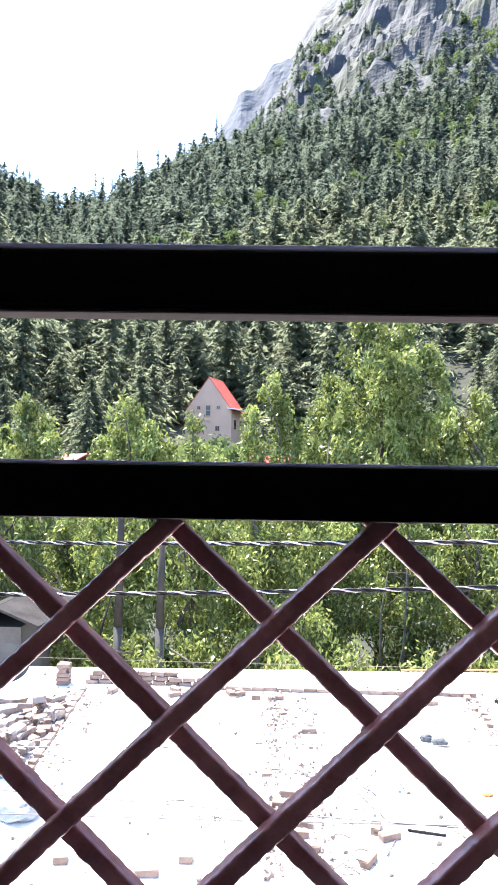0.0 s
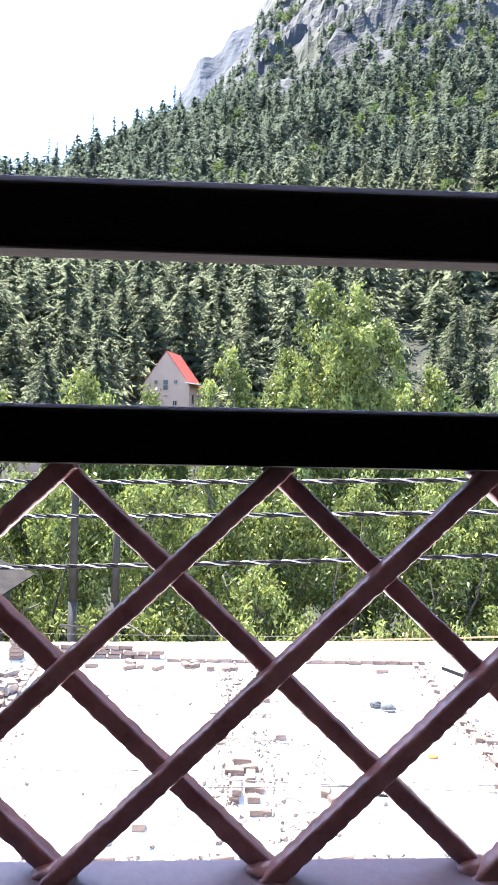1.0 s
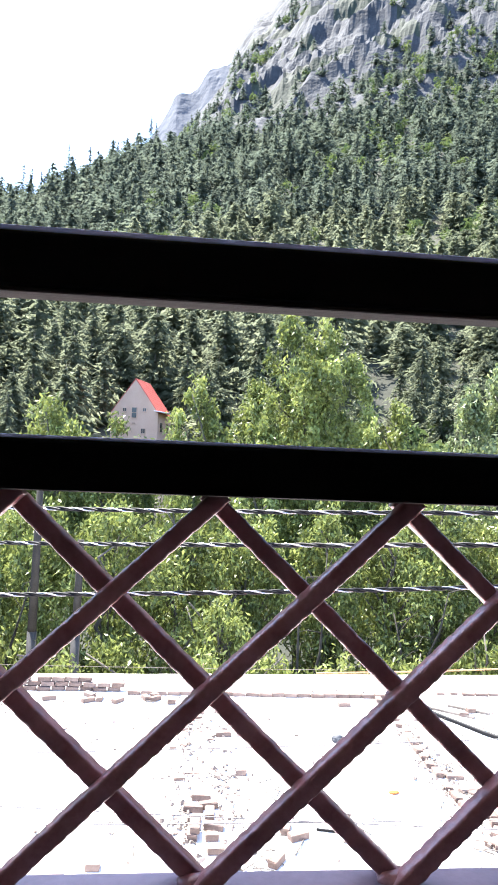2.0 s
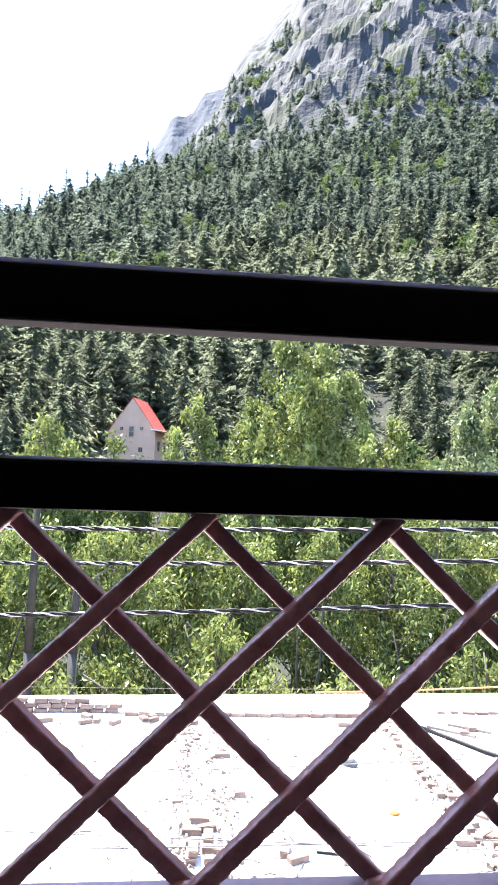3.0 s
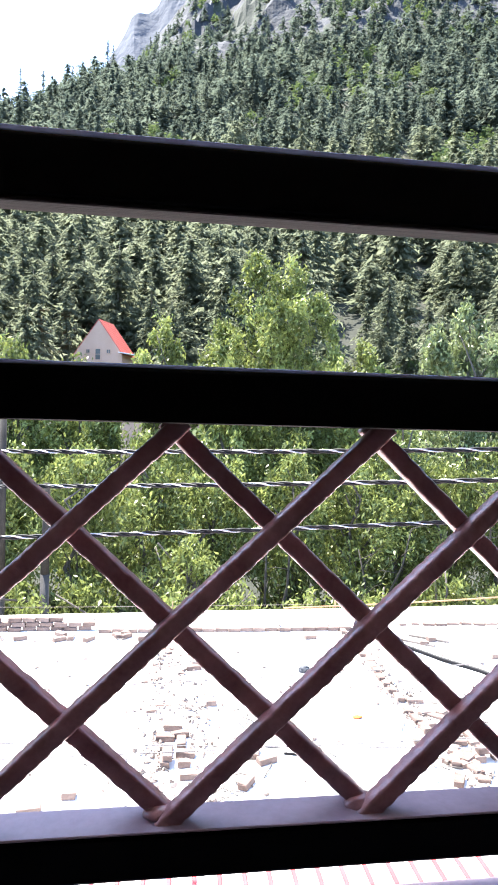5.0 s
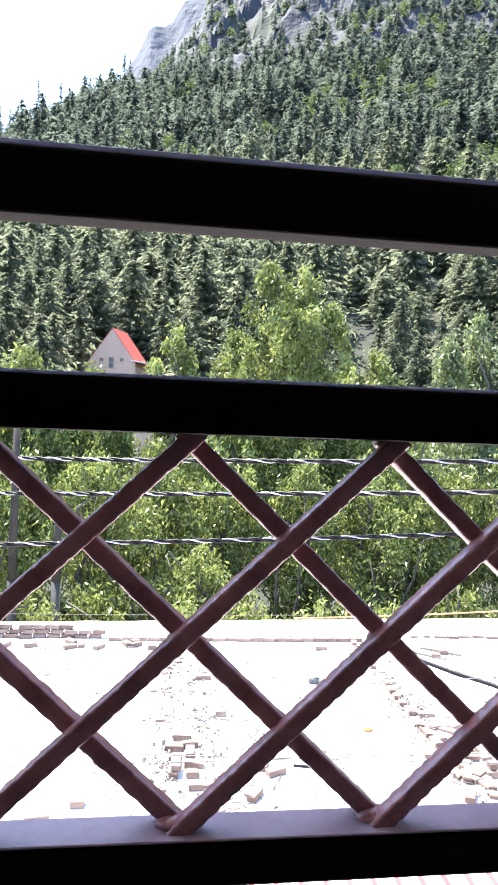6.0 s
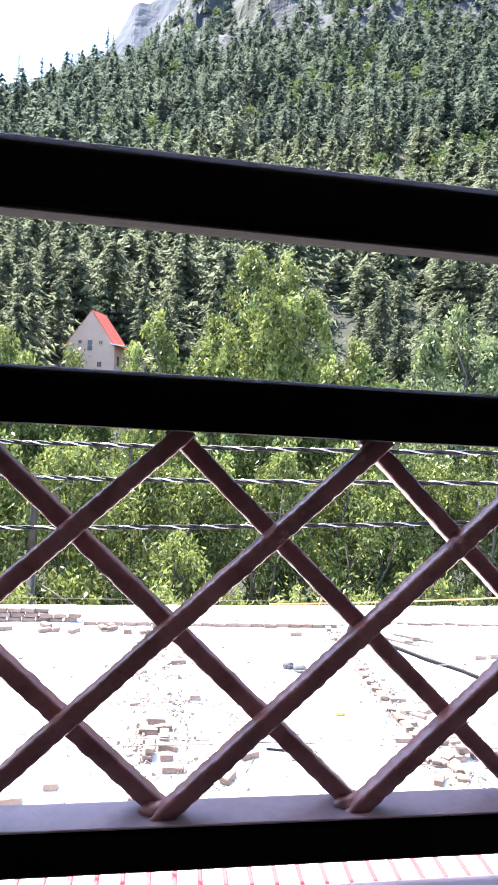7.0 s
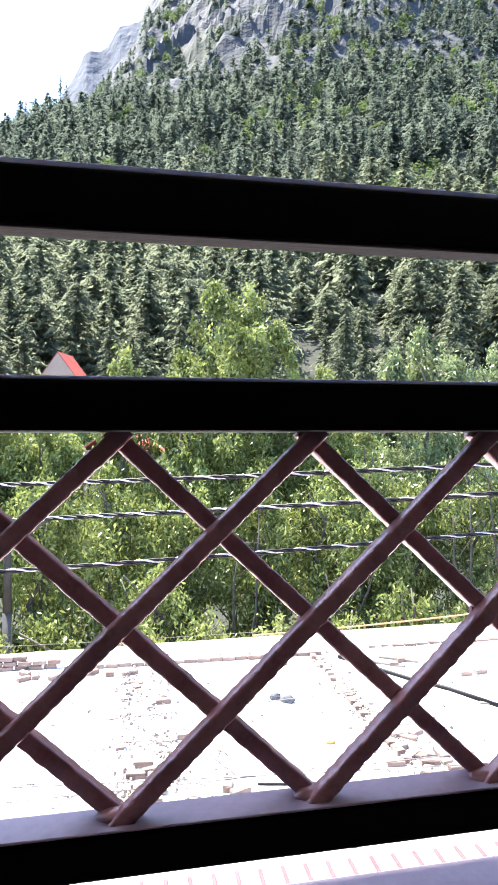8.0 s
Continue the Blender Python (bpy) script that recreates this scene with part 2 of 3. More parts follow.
def far_peak():
    """The pale peak behind the near cliff, its haze put into the rock colour."""
    bm = bmesh.new()
    grid = []
    for az in np.arange(-9, 14, 0.25):
        el = float(np.interp(az, [-9, -6.6, -5.1, -4.4, -3.9, -2.6, -1.8, -1.1, 0.6, 2, 14], [21, 25.6, 27.9, 29.0, 29.9, 30.1, 30.8, 31.8, 32.3, 33.5, 37]))
        row = []
        for k in range(40):
            u = k / 39
            r = 1500 + 500 * u
            a = math.radians(az)
            z = 2000 * math.tan(math.radians(el)) * (0.35 + 0.65 * u) + (ridged(az * 35, r, 3, 130) - 1) * 28 * (1 - 0.55 * u)
            row.append(bm.verts.new((r * math.sin(a), r * math.cos(a), z)))
        row.append(bm.verts.new((2400 * math.sin(a), 2400 * math.cos(a), 0)))
        grid.append(row)
    for p, q in zip(grid, grid[1:]):
        for k in range(len(p) - 1):
            bm.faces.new((p[k], p[k + 1], q[k + 1], q[k]))
    tagged(part("far_mountain", bm, HAZED_ROCK), "pale blue-grey rocky peak behind the cliff, haze in its colour", "mountain", kind="structure")


far_peak()


# ---- the flat roof with rubble ----
def flat_roof():
    bm = bmesh.new()
    nx, ny = 110, 44
    grid = [[bm.verts.new((-10 + 22 * i / nx, 4.4 + (8.65 + 0.05 * (-10 + 22 * i / nx)) * j / ny,
                           ROOF + 0.012 * noise.noise(Vector((i * 0.3, j * 0.3, 0))) + 0.006 * noise.noise(Vector((i * 1.3, j * 1.3, 4))))) for j in range(ny + 1)] for i in range(nx + 1)]
    for i in range(nx):
        for j in range(ny):
            bm.faces.new((grid[i][j], grid[i + 1][j], grid[i + 1][j + 1], grid[i][j + 1])).smooth = True
    edge = [e for e in bm.edges if e.is_boundary]
    out = bmesh.ops.extrude_edge_only(bm, edges=edge)
    for v in out["geom"]:
        if isinstance(v, bmesh.types.BMVert):
            v.co.z = GROUND
    tagged(part("flat_roof_slab", bm, CONCRETE), "sun-bleached cement roof slab strewn with rubble", "roof", kind="structure")


flat_roof()


def brick_mesh(name, size, seed, material, rough=0.006):
    rng = random.Random(seed)
    bm = box(-size[0] / 2, size[0] / 2, -size[1] / 2, size[1] / 2, 0, size[2], 0.008)
    for v in bm.verts:
        v.co += Vector([rng.uniform(-rough, rough) for _ in range(3)])
    me = bpy.data.meshes.new(name)
    bm.to_mesh(me)
    bm.free()
    me.materials.append(material)
    return me


BRICKS = [brick_mesh("brick", (0.23 * f, 0.11, 0.075), i, BRICK) for i, f in enumerate((1, 1, 0.97, 0.6))]
STONES = [brick_mesh("stone", (0.22 * f, 0.17 * f, 0.13 * f), 20 + i, STONE, 0.035) for i, f in enumerate((1, 0.8, 1.25, 0.6))]


def lay(thing, x, y, z, turn, kind="brick", tip=0.0, whole=False):
    pool = BRICKS[:3] if whole else BRICKS if kind == "brick" else STONES
    return shared(kind, random.choice(pool), thing, pose(x, y, z - 0.006, tip, random.uniform(-3, 3), turn))


random.seed(3)
far_row = empty("brick_row", label="low row of dusty bricks along the slab edge", category="brick wall", group="room outlines in brick")
for course in range(3):
    x = -3.45 + 0.06 * course
    while x < (-1.25, -1.35, -2.0)[course] + 0.02:
        lay(far_row, x, 11.92 + 0.02 * course + random.uniform(-0.03, 0.03), ROOF + 0.078 * course, random.uniform(-5, 5), whole=True)
        x += 0.238 + random.uniform(0, 0.015) + (0.12 if random.random() < 0.06 else 0)
x = -1.1
while x < 3.4:
    lay(far_row, x, 11.78 + random.uniform(-0.02, 0.02), ROOF - 0.005, random.uniform(-3, 3), whole=True)
    x += 0.236 + (0.3 if random.random() < 0.05 else 0)
for _ in range(14):
    lay(far_row, random.uniform(-3.2, 0.4), random.uniform(11.3, 11.65), ROOF, random.uniform(0, 180))

middle_row = empty("brick_row", label="broken line of loose bricks and mortar on the slab", category="brick wall", group="room outlines in brick")
for _ in range(13):
    lay(middle_row, random.gauss(0.0, 0.13), random.uniform(8.3, 11.5), ROOF - random.uniform(0.035, 0.065), random.choice((0, 90)) + random.uniform(-20, 20))
for x, y, turn, up in ((0.02, 7.05, 92, 0), (0.24, 7.0, 4, 0), (0.06, 7.32, 86, 0), (0.26, 7.22, -5, 0), (0.02, 7.62, 3, 0), (0.22, 7.5, 88, 0), (0.30, 6.74, 3, 0), (0.05, 7.08, 90, 0.075), (0.12, 7.9, 0, 0), (0.2, 7.7, 10, 0.0)):
    lay(middle_row, x, y, ROOF + up, turn)

side_row = empty("brick_row", label="crumbling line of bricks with scattered red ones", category="brick wall", group="room outlines in brick")
y = 11.6
while y > 7.2:
    lay(side_row, 3.34 + random.uniform(-0.04, 0.04), y, ROOF - 0.01, 90 + random.uniform(-5, 5))
    y -= 0.25 + (0.2 if random.random() < 0.2 else 0)
for _ in range(26):
    lay(side_row, random.gauss(3.55, 0.25), random.uniform(6.4, 8.6), ROOF - random.uniform(0, 0.03), random.uniform(0, 180))
for x, y, turn, up in ((3.7, 6.9, 8, 0), (3.95, 6.95, 5, 0), (3.8, 6.95, 6, 0.075), (4.1, 7.3, 20, 0), (3.6, 7.3, -10, 0), (4.0, 6.75, 0, 0), (4.15, 6.7, 12, 0), (4.6, 10.9, -20, 0), (4.8, 11.1, 10, 0.0), (5.6, 10.2, 5, 0), (5.9, 10.25, 12, 0)):
    lay(side_row, x, y, ROOF + up, turn)
x = 4.6
while x < 9:
    lay(side_row, x, 12.05 + random.uniform(-0.03, 0.03), ROOF - 0.03, random.uniform(-4, 4))
    x += 0.26

near_row = empty("brick_row", label="mortar-bedded brick line along the near slab edge", category="brick wall", group="room outlines in brick")
x = -3.2
while x < 4.5:
    lay(near_row, x, 5.92 + 0.03 * x + random.uniform(-0.05, 0.05), ROOF - random.uniform(0.03, 0.06), random.uniform(-14, 14), tip=random.uniform(-8, 8))
    x += random.uniform(0.2, 0.34) + (0.6 if random.random() < 0.18 else 0)

brick_heap = empty("brick_pile", label="heap of broken bricks and rounded stones", category="rubble pile")
y = 11.5
while y > 7.6:
    lay(brick_heap, -3.5 + (11.5 - y) * 0.07, y, ROOF - 0.02, 90 + random.uniform(-8, 8))
    y -= 0.27
for _ in range(95):
    y = random.uniform(7.8, 10.6)
    x = -3.55 - abs(random.gauss(0, 0.35)) + (10.6 - y) * 0.05
    up = max(0, 0.28 - abs(x + 3.95) * 0.5) * random.random()
    lay(brick_heap, x, y, ROOF + up, random.uniform(0, 180), "brick" if random.random() < 0.6 else "stone", random.uniform(-25, 25))
for x, y, s in ((-4.35, 10.35, 2.2), (-4.25, 10.0, 2.0), (-4.6, 9.9, 2.0), (-4.15, 9.5, 1.5), (-4.5, 9.3, 1.6)):
    shared("stone", STONES[1], brick_heap, pose(x, y, ROOF - 0.01, 0, 0, x * 500) @ Matrix.Scale(s, 4))

post = empty("brick_post", label="short standing stump of brick pillar", category="pillar")
for course in range(5):
    lay(post, -3.95, 11.75, ROOF + 0.078 * course, 4 * course)
    lay(post, -3.95, 11.86, ROOF + 0.078 * course, -3 * course)

for x, y, turn in ((-0.95, 6.45, 2), (-2.2, 6.35, 10), (1.07, 7.2, 80), (1.19, 7.02, 25), (0.9, 6.55, 60), (0.45, 9.9, 5), (0.65, 8.6, 0), (-1.3, 6.2, 6), (2.6, 11.3, 12)):
    tagged(lay(None, x, y, ROOF, turn), "loose dusty brick lying on the slab", "brick", "loose bricks")


def rubble_chips():
    """Mortar crumbs and chips too small to pick apart."""
    rng = np.random.default_rng(5)
    bm = bmesh.new()
    for i in range(1100):
        k = rng.random()
        if k < 0.35:
            x, y = (rng.normal(-0.08, 0.10) if rng.random() < 0.6 else rng.normal(0.42, 0.12)), rng.uniform(6.2, 11.6)
        elif k < 0.55:
            x, y = rng.normal(3.38, 0.14), rng.uniform(6.3, 11.6)
        elif k < 0.7:
            x, y = rng.normal(-3.4, 0.3), rng.uniform(7.5, 11.6)
        elif k < 0.82:
            x = rng.uniform(-3, 5)
            y = 5.93 + 0.03 * x + rng.normal(0, 0.07)
        else:
            x, y = rng.uniform(-5, 7), rng.uniform(6, 12.6)
        s = rng.uniform(0.012, 0.045)
        m = pose(x, y, ROOF + s * 0.3, *rng.uniform(0, 90, 3)) @ Matrix.Diagonal((s * rng.uniform(0.8, 2.2), s, s * 0.7, 1))
        bmesh.ops.create_cube(bm, size=1, matrix=m)
    tagged(part("rubble_chips", bm, CHIP), "mortar crumbs and brick chips on the slab", "rubble", kind="stuff")


rubble_chips()


def dry_twigs():
    """Straws, splinters and twigs lying about the slab."""
    rng = np.random.default_rng(15)
    bm = bmesh.new()
    for i in range(230):
        k = rng.random()
        x, y = (rng.normal(3.7, 0.35), rng.uniform(6.3, 9.2)) if k < 0.45 else (rng.normal(0.4, 0.7), rng.uniform(6.2, 8.6)) if k < 0.75 else (rng.uniform(-4, 7), rng.uniform(6.1, 12.8))
        a, n = rng.uniform(0, 6.28), rng.uniform(0.04, 0.2)
        d = Vector((math.cos(a), math.sin(a), 0)) * n
        c = Vector((x, y, ROOF + 0.012))
        tube([c - d, c + Vector((rng.uniform(-0.02, 0.02), rng.uniform(-0.02, 0.02), 0.015)), c + d], rng.uniform(0.004, 0.010), 4, None, bm)
    tagged(part("dry_twigs", bm, TIMBER), "dry twigs and splinters scattered on the slab", "twigs", kind="stuff")


dry_twigs()


# ---- grille and room ----
def bar_mesh(name, wave, amount, seed):
    """A square rod with rounded, hammered edges, centred, along x."""
    length, half, ch = 0.402, 0.0066, 0.0022
    section = []
    for qx, qy, a0 in ((1, 1, 0), (-1, 1, 90), (-1, -1, 180), (1, -1, 270)):
        for k in range(3):
            a = math.radians(a0 + 45 * k)
            section.append((qx * (half - ch) + ch * math.cos(a), qy * (half - ch) + ch * math.sin(a)))
    bm = bmesh.new()
    rings = []
    n = 190
    for i in range(n + 1):
        s = length * (i / n - 0.5)
        drift = 0.35 * noise.noise(Vector((s * 22, 0, seed)))
        ring = []
        for k, (a, b) in enumerate(section):
            corner = 1.0 if k % 3 == 1 else 0.55
            dent = -amount * corner * (0.5 + 0.5 * math.sin(2 * math.pi * (s / wave + drift) + (k // 3) * 1.3)) ** 2
            w = dent + 0.00045 * noise.noise(Vector((s * 70, k * 0.7, seed)))
            f = 1 + w / half
            ring.append(bm.verts.new((s, a * f, b * f)))
        rings.append(ring)
    m = len(section)
    for p, q in zip(rings, rings[1:]):
        for k in range(m):
            bm.faces.new((p[k], p[(k + 1) % m], q[(k + 1) % m], q[k])).smooth = True
    bm.faces.new(rings[0][::-1]), bm.faces.new(rings[-1])
    bmesh.ops.recalc_face_normals(bm, faces=bm.faces[:])
    me = bpy.data.meshes.new(name)
    bm.to_mesh(me)
    bm.free()
    me.materials.append(BROWN)
    return me


def weld_mesh(x, y, z, sx, sy, sz, seed):
    """A lumpy bead of weld under thick paint."""
    bm = bmesh.new()
    bmesh.ops.create_icosphere(bm, subdivisions=3, radius=1)
    for v in bm.verts:
        v.co *= 1 + 0.22 * noise.noise(v.co * 2 + Vector((seed, z * 30, 0)))
        v.co = Vector((x + v.co.x * sx, y + v.co.y * sy, z + v.co.z * sz))
    for f in bm.faces:
        f.smooth = True
    return bm


def grille():
    thing = empty("railing_grille", label="black-railed metal grille with a brown diamond lattice", category="window grille")
    thing.matrix_basis = WINDOW
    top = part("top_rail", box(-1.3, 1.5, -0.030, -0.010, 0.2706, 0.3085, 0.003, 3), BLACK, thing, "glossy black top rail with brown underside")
    strip = part("rail_underside", box(-1.3, 1.5, -0.0285, -0.008, 0.2672, 0.2704, 0.0008), STREAKED, top, "rough dark brown flat under the top rail")
    # Added strip, not a rail part: it draws the highlight on the top edge.
    part("glint_strip", box(-1.3, 1.5, -0.0275, -0.010, 0.3087, 0.3122, 0.0005), EDGE_GLINT, top, "blue-grey strip added along the rail top as a sky glint")
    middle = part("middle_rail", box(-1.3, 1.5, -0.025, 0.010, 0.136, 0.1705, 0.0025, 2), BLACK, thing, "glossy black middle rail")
    # Same added highlight strip for the middle rail.
    part("glint_strip", box(-1.3, 1.5, -0.0225, 0.008, 0.1707, 0.1730, 0.0004), EDGE_GLINT, middle, "blue-grey strip added along the rail top as a sky glint")
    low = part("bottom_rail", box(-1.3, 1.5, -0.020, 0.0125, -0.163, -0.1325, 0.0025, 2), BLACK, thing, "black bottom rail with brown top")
    # Thin top plate carries the painted sky sheen of the brown rail.
    part("rail_top", box(-1.3, 1.5, -0.0195, 0.012, -0.1323, -0.1305, 0.0006), MAUVE_SHEEN, low, "brown rail top coloured mauve for its sky sheen")
    rising, falling = bar_mesh("bar", 0.0105, 0.00055, 1), bar_mesh("bar", 0.0165, 0.0005, 2)
    tilt = math.degrees(math.atan2(0.264, 0.28))
    for k in range(-9, 10):
        shared("bar", rising, thing, pose(0.14 * k + 0.14, -0.007, 0, 0, -tilt, 0))
        shared("bar", falling, thing, pose(0.14 * k - 0.14, 0.005, 0, 0, tilt, 0))
        part("weld", weld_mesh(0.14 * k, -0.001, -0.1295, 0.0150, 0.0108, 0.0062, k), BROWN, thing)
        part("weld", weld_mesh(0.14 * k - 0.0065, 0.003, -0.0045, 0.0045, 0.004, 0.0065, k + 80), BROWN, thing)


grille()


def room():
    """The dark unseen room around the camera, added to shade and fill the grille."""
    for name, b, mat in (("floor", (-1.5, 1.7, -3.6, -0.14, -1.15, -1.0), PLASTER), ("wall_back", (-1.5, 1.7, -3.75, -3.6, -1.15, 1.55), PLASTER),
                         ("wall_left", (-1.65, -1.5, -3.75, 0.04, -1.15, 1.55), PLASTER), ("wall_right", (1.7, 1.85, -3.75, 0.04, -1.15, 1.55), PLASTER),
                         ("wall_front", (-1.5, 1.7, -0.14, 0.02, -6.8, -0.254), PLASTER), ("pier_left", (-1.5, -1.28, -0.06, 0.04, -0.2155, 1.35), PLASTER),
                         ("pier_right", (1.48, 1.7, -0.06, 0.04, -0.2155, 1.35), PLASTER)):
        tagged(part(name, box(*b, m=WINDOW), mat), "unseen plain plastered room surface in shade", "floor" if name == "floor" else "wall", kind="structure")
    # Unseen overhang, run out far enough to keep direct sun off the lattice.
    tagged(part("ceiling", box(-1.65, 1.85, -3.75, 0.64, 1.35, 1.5, m=WINDOW), PLASTER), "unseen plain ceiling added out over the railing to block sun", "ceiling", kind="structure")
    tagged(part("window_ledge", box(-1.5, 1.7, -0.16, 0.036, -0.252, -0.2165, 0.004, 2, m=WINDOW), MAUVE_SHEEN), "ledge under the grille, mauve with sky sheen in the colour", "ledge", kind="structure")


room()


def lean_to_roof():
    """White profiled sheet with red ribs below the window."""
    thing = empty("lean_to_roof", label="white profiled metal roof sheet with red ribs", category="roof")
    bm = box(-3, 6, 0.3, 3.77, -2.62, -2.6)
    part("sheet", bm, WHITE_SHEET, thing)
    for k in range(60):
        x = -2.95 + 0.15 * k
        bm = box(x - 0.014, x + 0.014, 0.3, 3.77, -2.598, -2.578, 0.006)
        part("rib", bm, RED_RIB, thing)
    part("wall", box(-2.9, 5.9, 0.4, 3.7, GROUND, -2.62), RENDERED, thing)


lean_to_roof()


# ---- cables ----
def twisted_cable(y0, dy, z0, dz, phase):
    thing = empty("overhead_cable", label="twisted black and bare aluminium overhead cable bundle", category="cable", group="overhead cables")
    for s in range(3):
        pts = []
        for i in range(900):
            x = -6.0 + 14.0 * i / 899
            a = phase + 2 * math.pi * (x / 0.27 + s / 3)
            sag = 0.0035 * (x - 1) ** 2
            pts.append((x, y0 + dy * x + 0.0085 * math.cos(a), z0 + dz * x + sag - 0.02 + 0.0085 * math.sin(a)))
        part("strand", tube(pts, 0.0055 if s == 0 else 0.0092, 6), CABLE_GREY if s == 0 else CABLE_BLACK, thing)


twisted_cable(4.0, 0.007, -0.612, 0.0458, 0.3)
twisted_cable(4.0, -0.429, -0.2956, 0.077, 1.7)
twisted_cable(4.0, -0.288, -0.0723, 0.0443, 4.0)


def wire(name, a, b, radius, material, sag, label, category):
    a, b = Vector(a), Vector(b)
    pts = [a.lerp(b, i / 24) - Vector((0, 0, sag * 4 * (i / 24) * (1 - i / 24))) for i in range(25)]
    tagged(part(name, tube(pts, radius, 6), material), label, category, "thin wires")


# ---- house ----
def window(parent, m, w, h, panes):
    frame_ob = part("window", box(-w / 2 - 0.07, w / 2 + 0.07, -0.06, 0.02, -h / 2 - 0.07, h / 2 + 0.07, 0.01, m=m), HOUSE_WALL, parent, "dark window in a narrow beige frame")
    for i in range(panes[0]):
        for k in range(panes[1]):
            pw, ph = w / panes[0], h / panes[1]
            x, z = -w / 2 + pw * i, -h / 2 + ph * k
            part("pane", box(x + 0.03, x + pw - 0.03, -0.075, -0.062, z + 0.03, z + ph - 0.03, m=m), DARK_GLASS, frame_ob)


def gable_house():
    """Steep-roofed house, gable towards us, its long side turned to the right."""
    half, wall_h, ridge, depth = 3.45, 5.55, 10.2, 5.0
    thing = empty("gable_house", label="beige gabled house with a steep coral-red roof", category="house")
    base = Matrix.Translation((-9.9, 91.6, 2.85)) @ pose(0, 0, 0, 0, 0, -17)
    thing.matrix_basis = base
    bm = bmesh.new()
    outline = [(-half, 0), (half, 0), (half, wall_h), (0, ridge - 0.12), (-half, wall_h)]
    front = [bm.verts.new((x, 0, z)) for x, z in outline]
    back = [bm.verts.new((x, depth, z)) for x, z in outline]
    bm.faces.new(front), bm.faces.new(back[::-1])
    for k in range(5):
        bm.faces.new((front[k], back[k], back[(k + 1) % 5], front[(k + 1) % 5]))
    bmesh.ops.recalc_face_normals(bm, faces=bm.faces[:])
    part("wall", bm, HOUSE_WALL, thing)
    slope = math.atan2(ridge - wall_h, half)
    run = math.hypot(ridge - wall_h, half)
    for side in (1, -1):
        m = Matrix.Translation((0, 0, ridge)) @ pose(0, 0, 0, 0, math.degrees(slope) if side > 0 else 180 - math.degrees(slope), 0)
        roof = part("roof", box(-0.03, run + (0.1 if side > 0 else -0.1), -0.06, depth + 0.2, -0.03, 0.03, m=m), RED_ROOF, thing, "coral-red metal roof slope")
        for k in range(8):
            y = 0.1 + 0.66 * k
            part("roof_rib", box(-0.02, run, y - 0.03, y + 0.03, 0.032 if side > 0 else -0.07, 0.07 if side > 0 else -0.032, m=m), RED_ROOF, roof)
    for x, z, w, h, p in ((-1.42, 5.9, 0.5, 0.5, (2, 1)), (0, 5.5, 0.72, 1.45, (1, 2)), (1.5, 5.9, 0.5, 0.5, (2, 1)), (-2.7, 3.8, 0.45, 0.4, (1, 1)), (-1.05, 3.05, 0.6, 0.6, (2, 1)), (0.0, 4.05, 0.5, 0.12, (1, 1)), (1.4, 3.0, 0.6, 0.7, (2, 1))):
        window(thing, Matrix.Translation((x, -0.02, z)), w, h, p)
    for y in (1.2, 3.4):
        window(thing, Matrix.Translation((half + 0.02, y, 3.6)) @ pose(0, 0, 0, 0, 0, 90), 0.9, 1.3, (2, 1))
    part("awning", box(-0.1, 2.0, -0.9, 3.6, -0.05, 0.05, m=Matrix.Translation((half - 0.2, 0, 5.72)) @ pose(0, 0, 0, 0, 8, 0)), WHITE, thing, "white sheet awning over the side")
    part("foundation", box(-half - 0.1, half + 0.1, -0.1, depth + 0.1, -6, 0.05), RENDERED, thing)


gable_house()


def small_house(x, y, z, turn):
    thing = empty("small_house", label="low house with a red metal roof among the trees", category="house", group="low red-roofed houses")
    thing.matrix_basis = pose(x, y, z, 0, 0, turn)
    part("wall", box(-2, 2, -2.5, 2.5, -6, 2.2), HOUSE_WALL, thing)
    for side in (1, -1):
        m = Matrix.Translation((0, 0, 3.4)) @ pose(0, 0, 0, 0, 30 if side > 0 else 150, 0)
        part("roof", box(-0.03, 2.7, -2.8, 2.8, -0.05, 0.05, m=m), RED_ROOF, thing)


small_house(-16.2, 52, -2.2, 35)
small_house(-0.7, 52, -2.2, -30)


# ---- conifers ----
def conifer_quads(seed, h, radius, branches, tufts, droop, flat, spray=1.0):
    """Branches in loose tiers, each a row of thin flat needle sprays; flat: a pine's blunter crown."""
    rng = np.random.default_rng(seed)
    tier = 0.85 + 0.02 * h
    u = rng.uniform(0, 1, branches) ** 1.35
    z = h * (0.02 + 0.96 * u)
    z = np.round(z / tier) * tier + rng.normal(0, 0.24 * tier, branches)
    u = np.clip(z / h, 0, 0.985)
    a = rng.uniform(0, 6.283, branches)
    lobe = 0.85 + 0.22 * np.sin(a * 2 + z * 0.9 + seed)
    reach = (radius * (1 - u) ** flat * rng.uniform(0.45, 1.18, branches) * lobe + 0.12)[:, None]
    s = (np.arange(tufts)[None, :] + 0.8 + rng.uniform(-0.4, 0.4, (branches, tufts))) / tufts
    c = np.stack([np.cos(a)[:, None] * reach * s, np.sin(a)[:, None] * reach * s, z[:, None] + reach * (0.22 * s - droop * s * s)], -1).reshape(-1, 3)
    n = len(c)
    b2 = np.repeat(a, tufts) + rng.uniform(-1.0, 1.0, n)
    size = (rng.uniform(0.6, 1.3, n) * (0.085 * radius + 0.16) * (1 - 0.4 * np.repeat(u, tufts)) * spray)[:, None]
    d = np.stack([np.cos(b2), np.sin(b2), rng.uniform(-1.1, 0.2, n)], -1) * size * 1.4
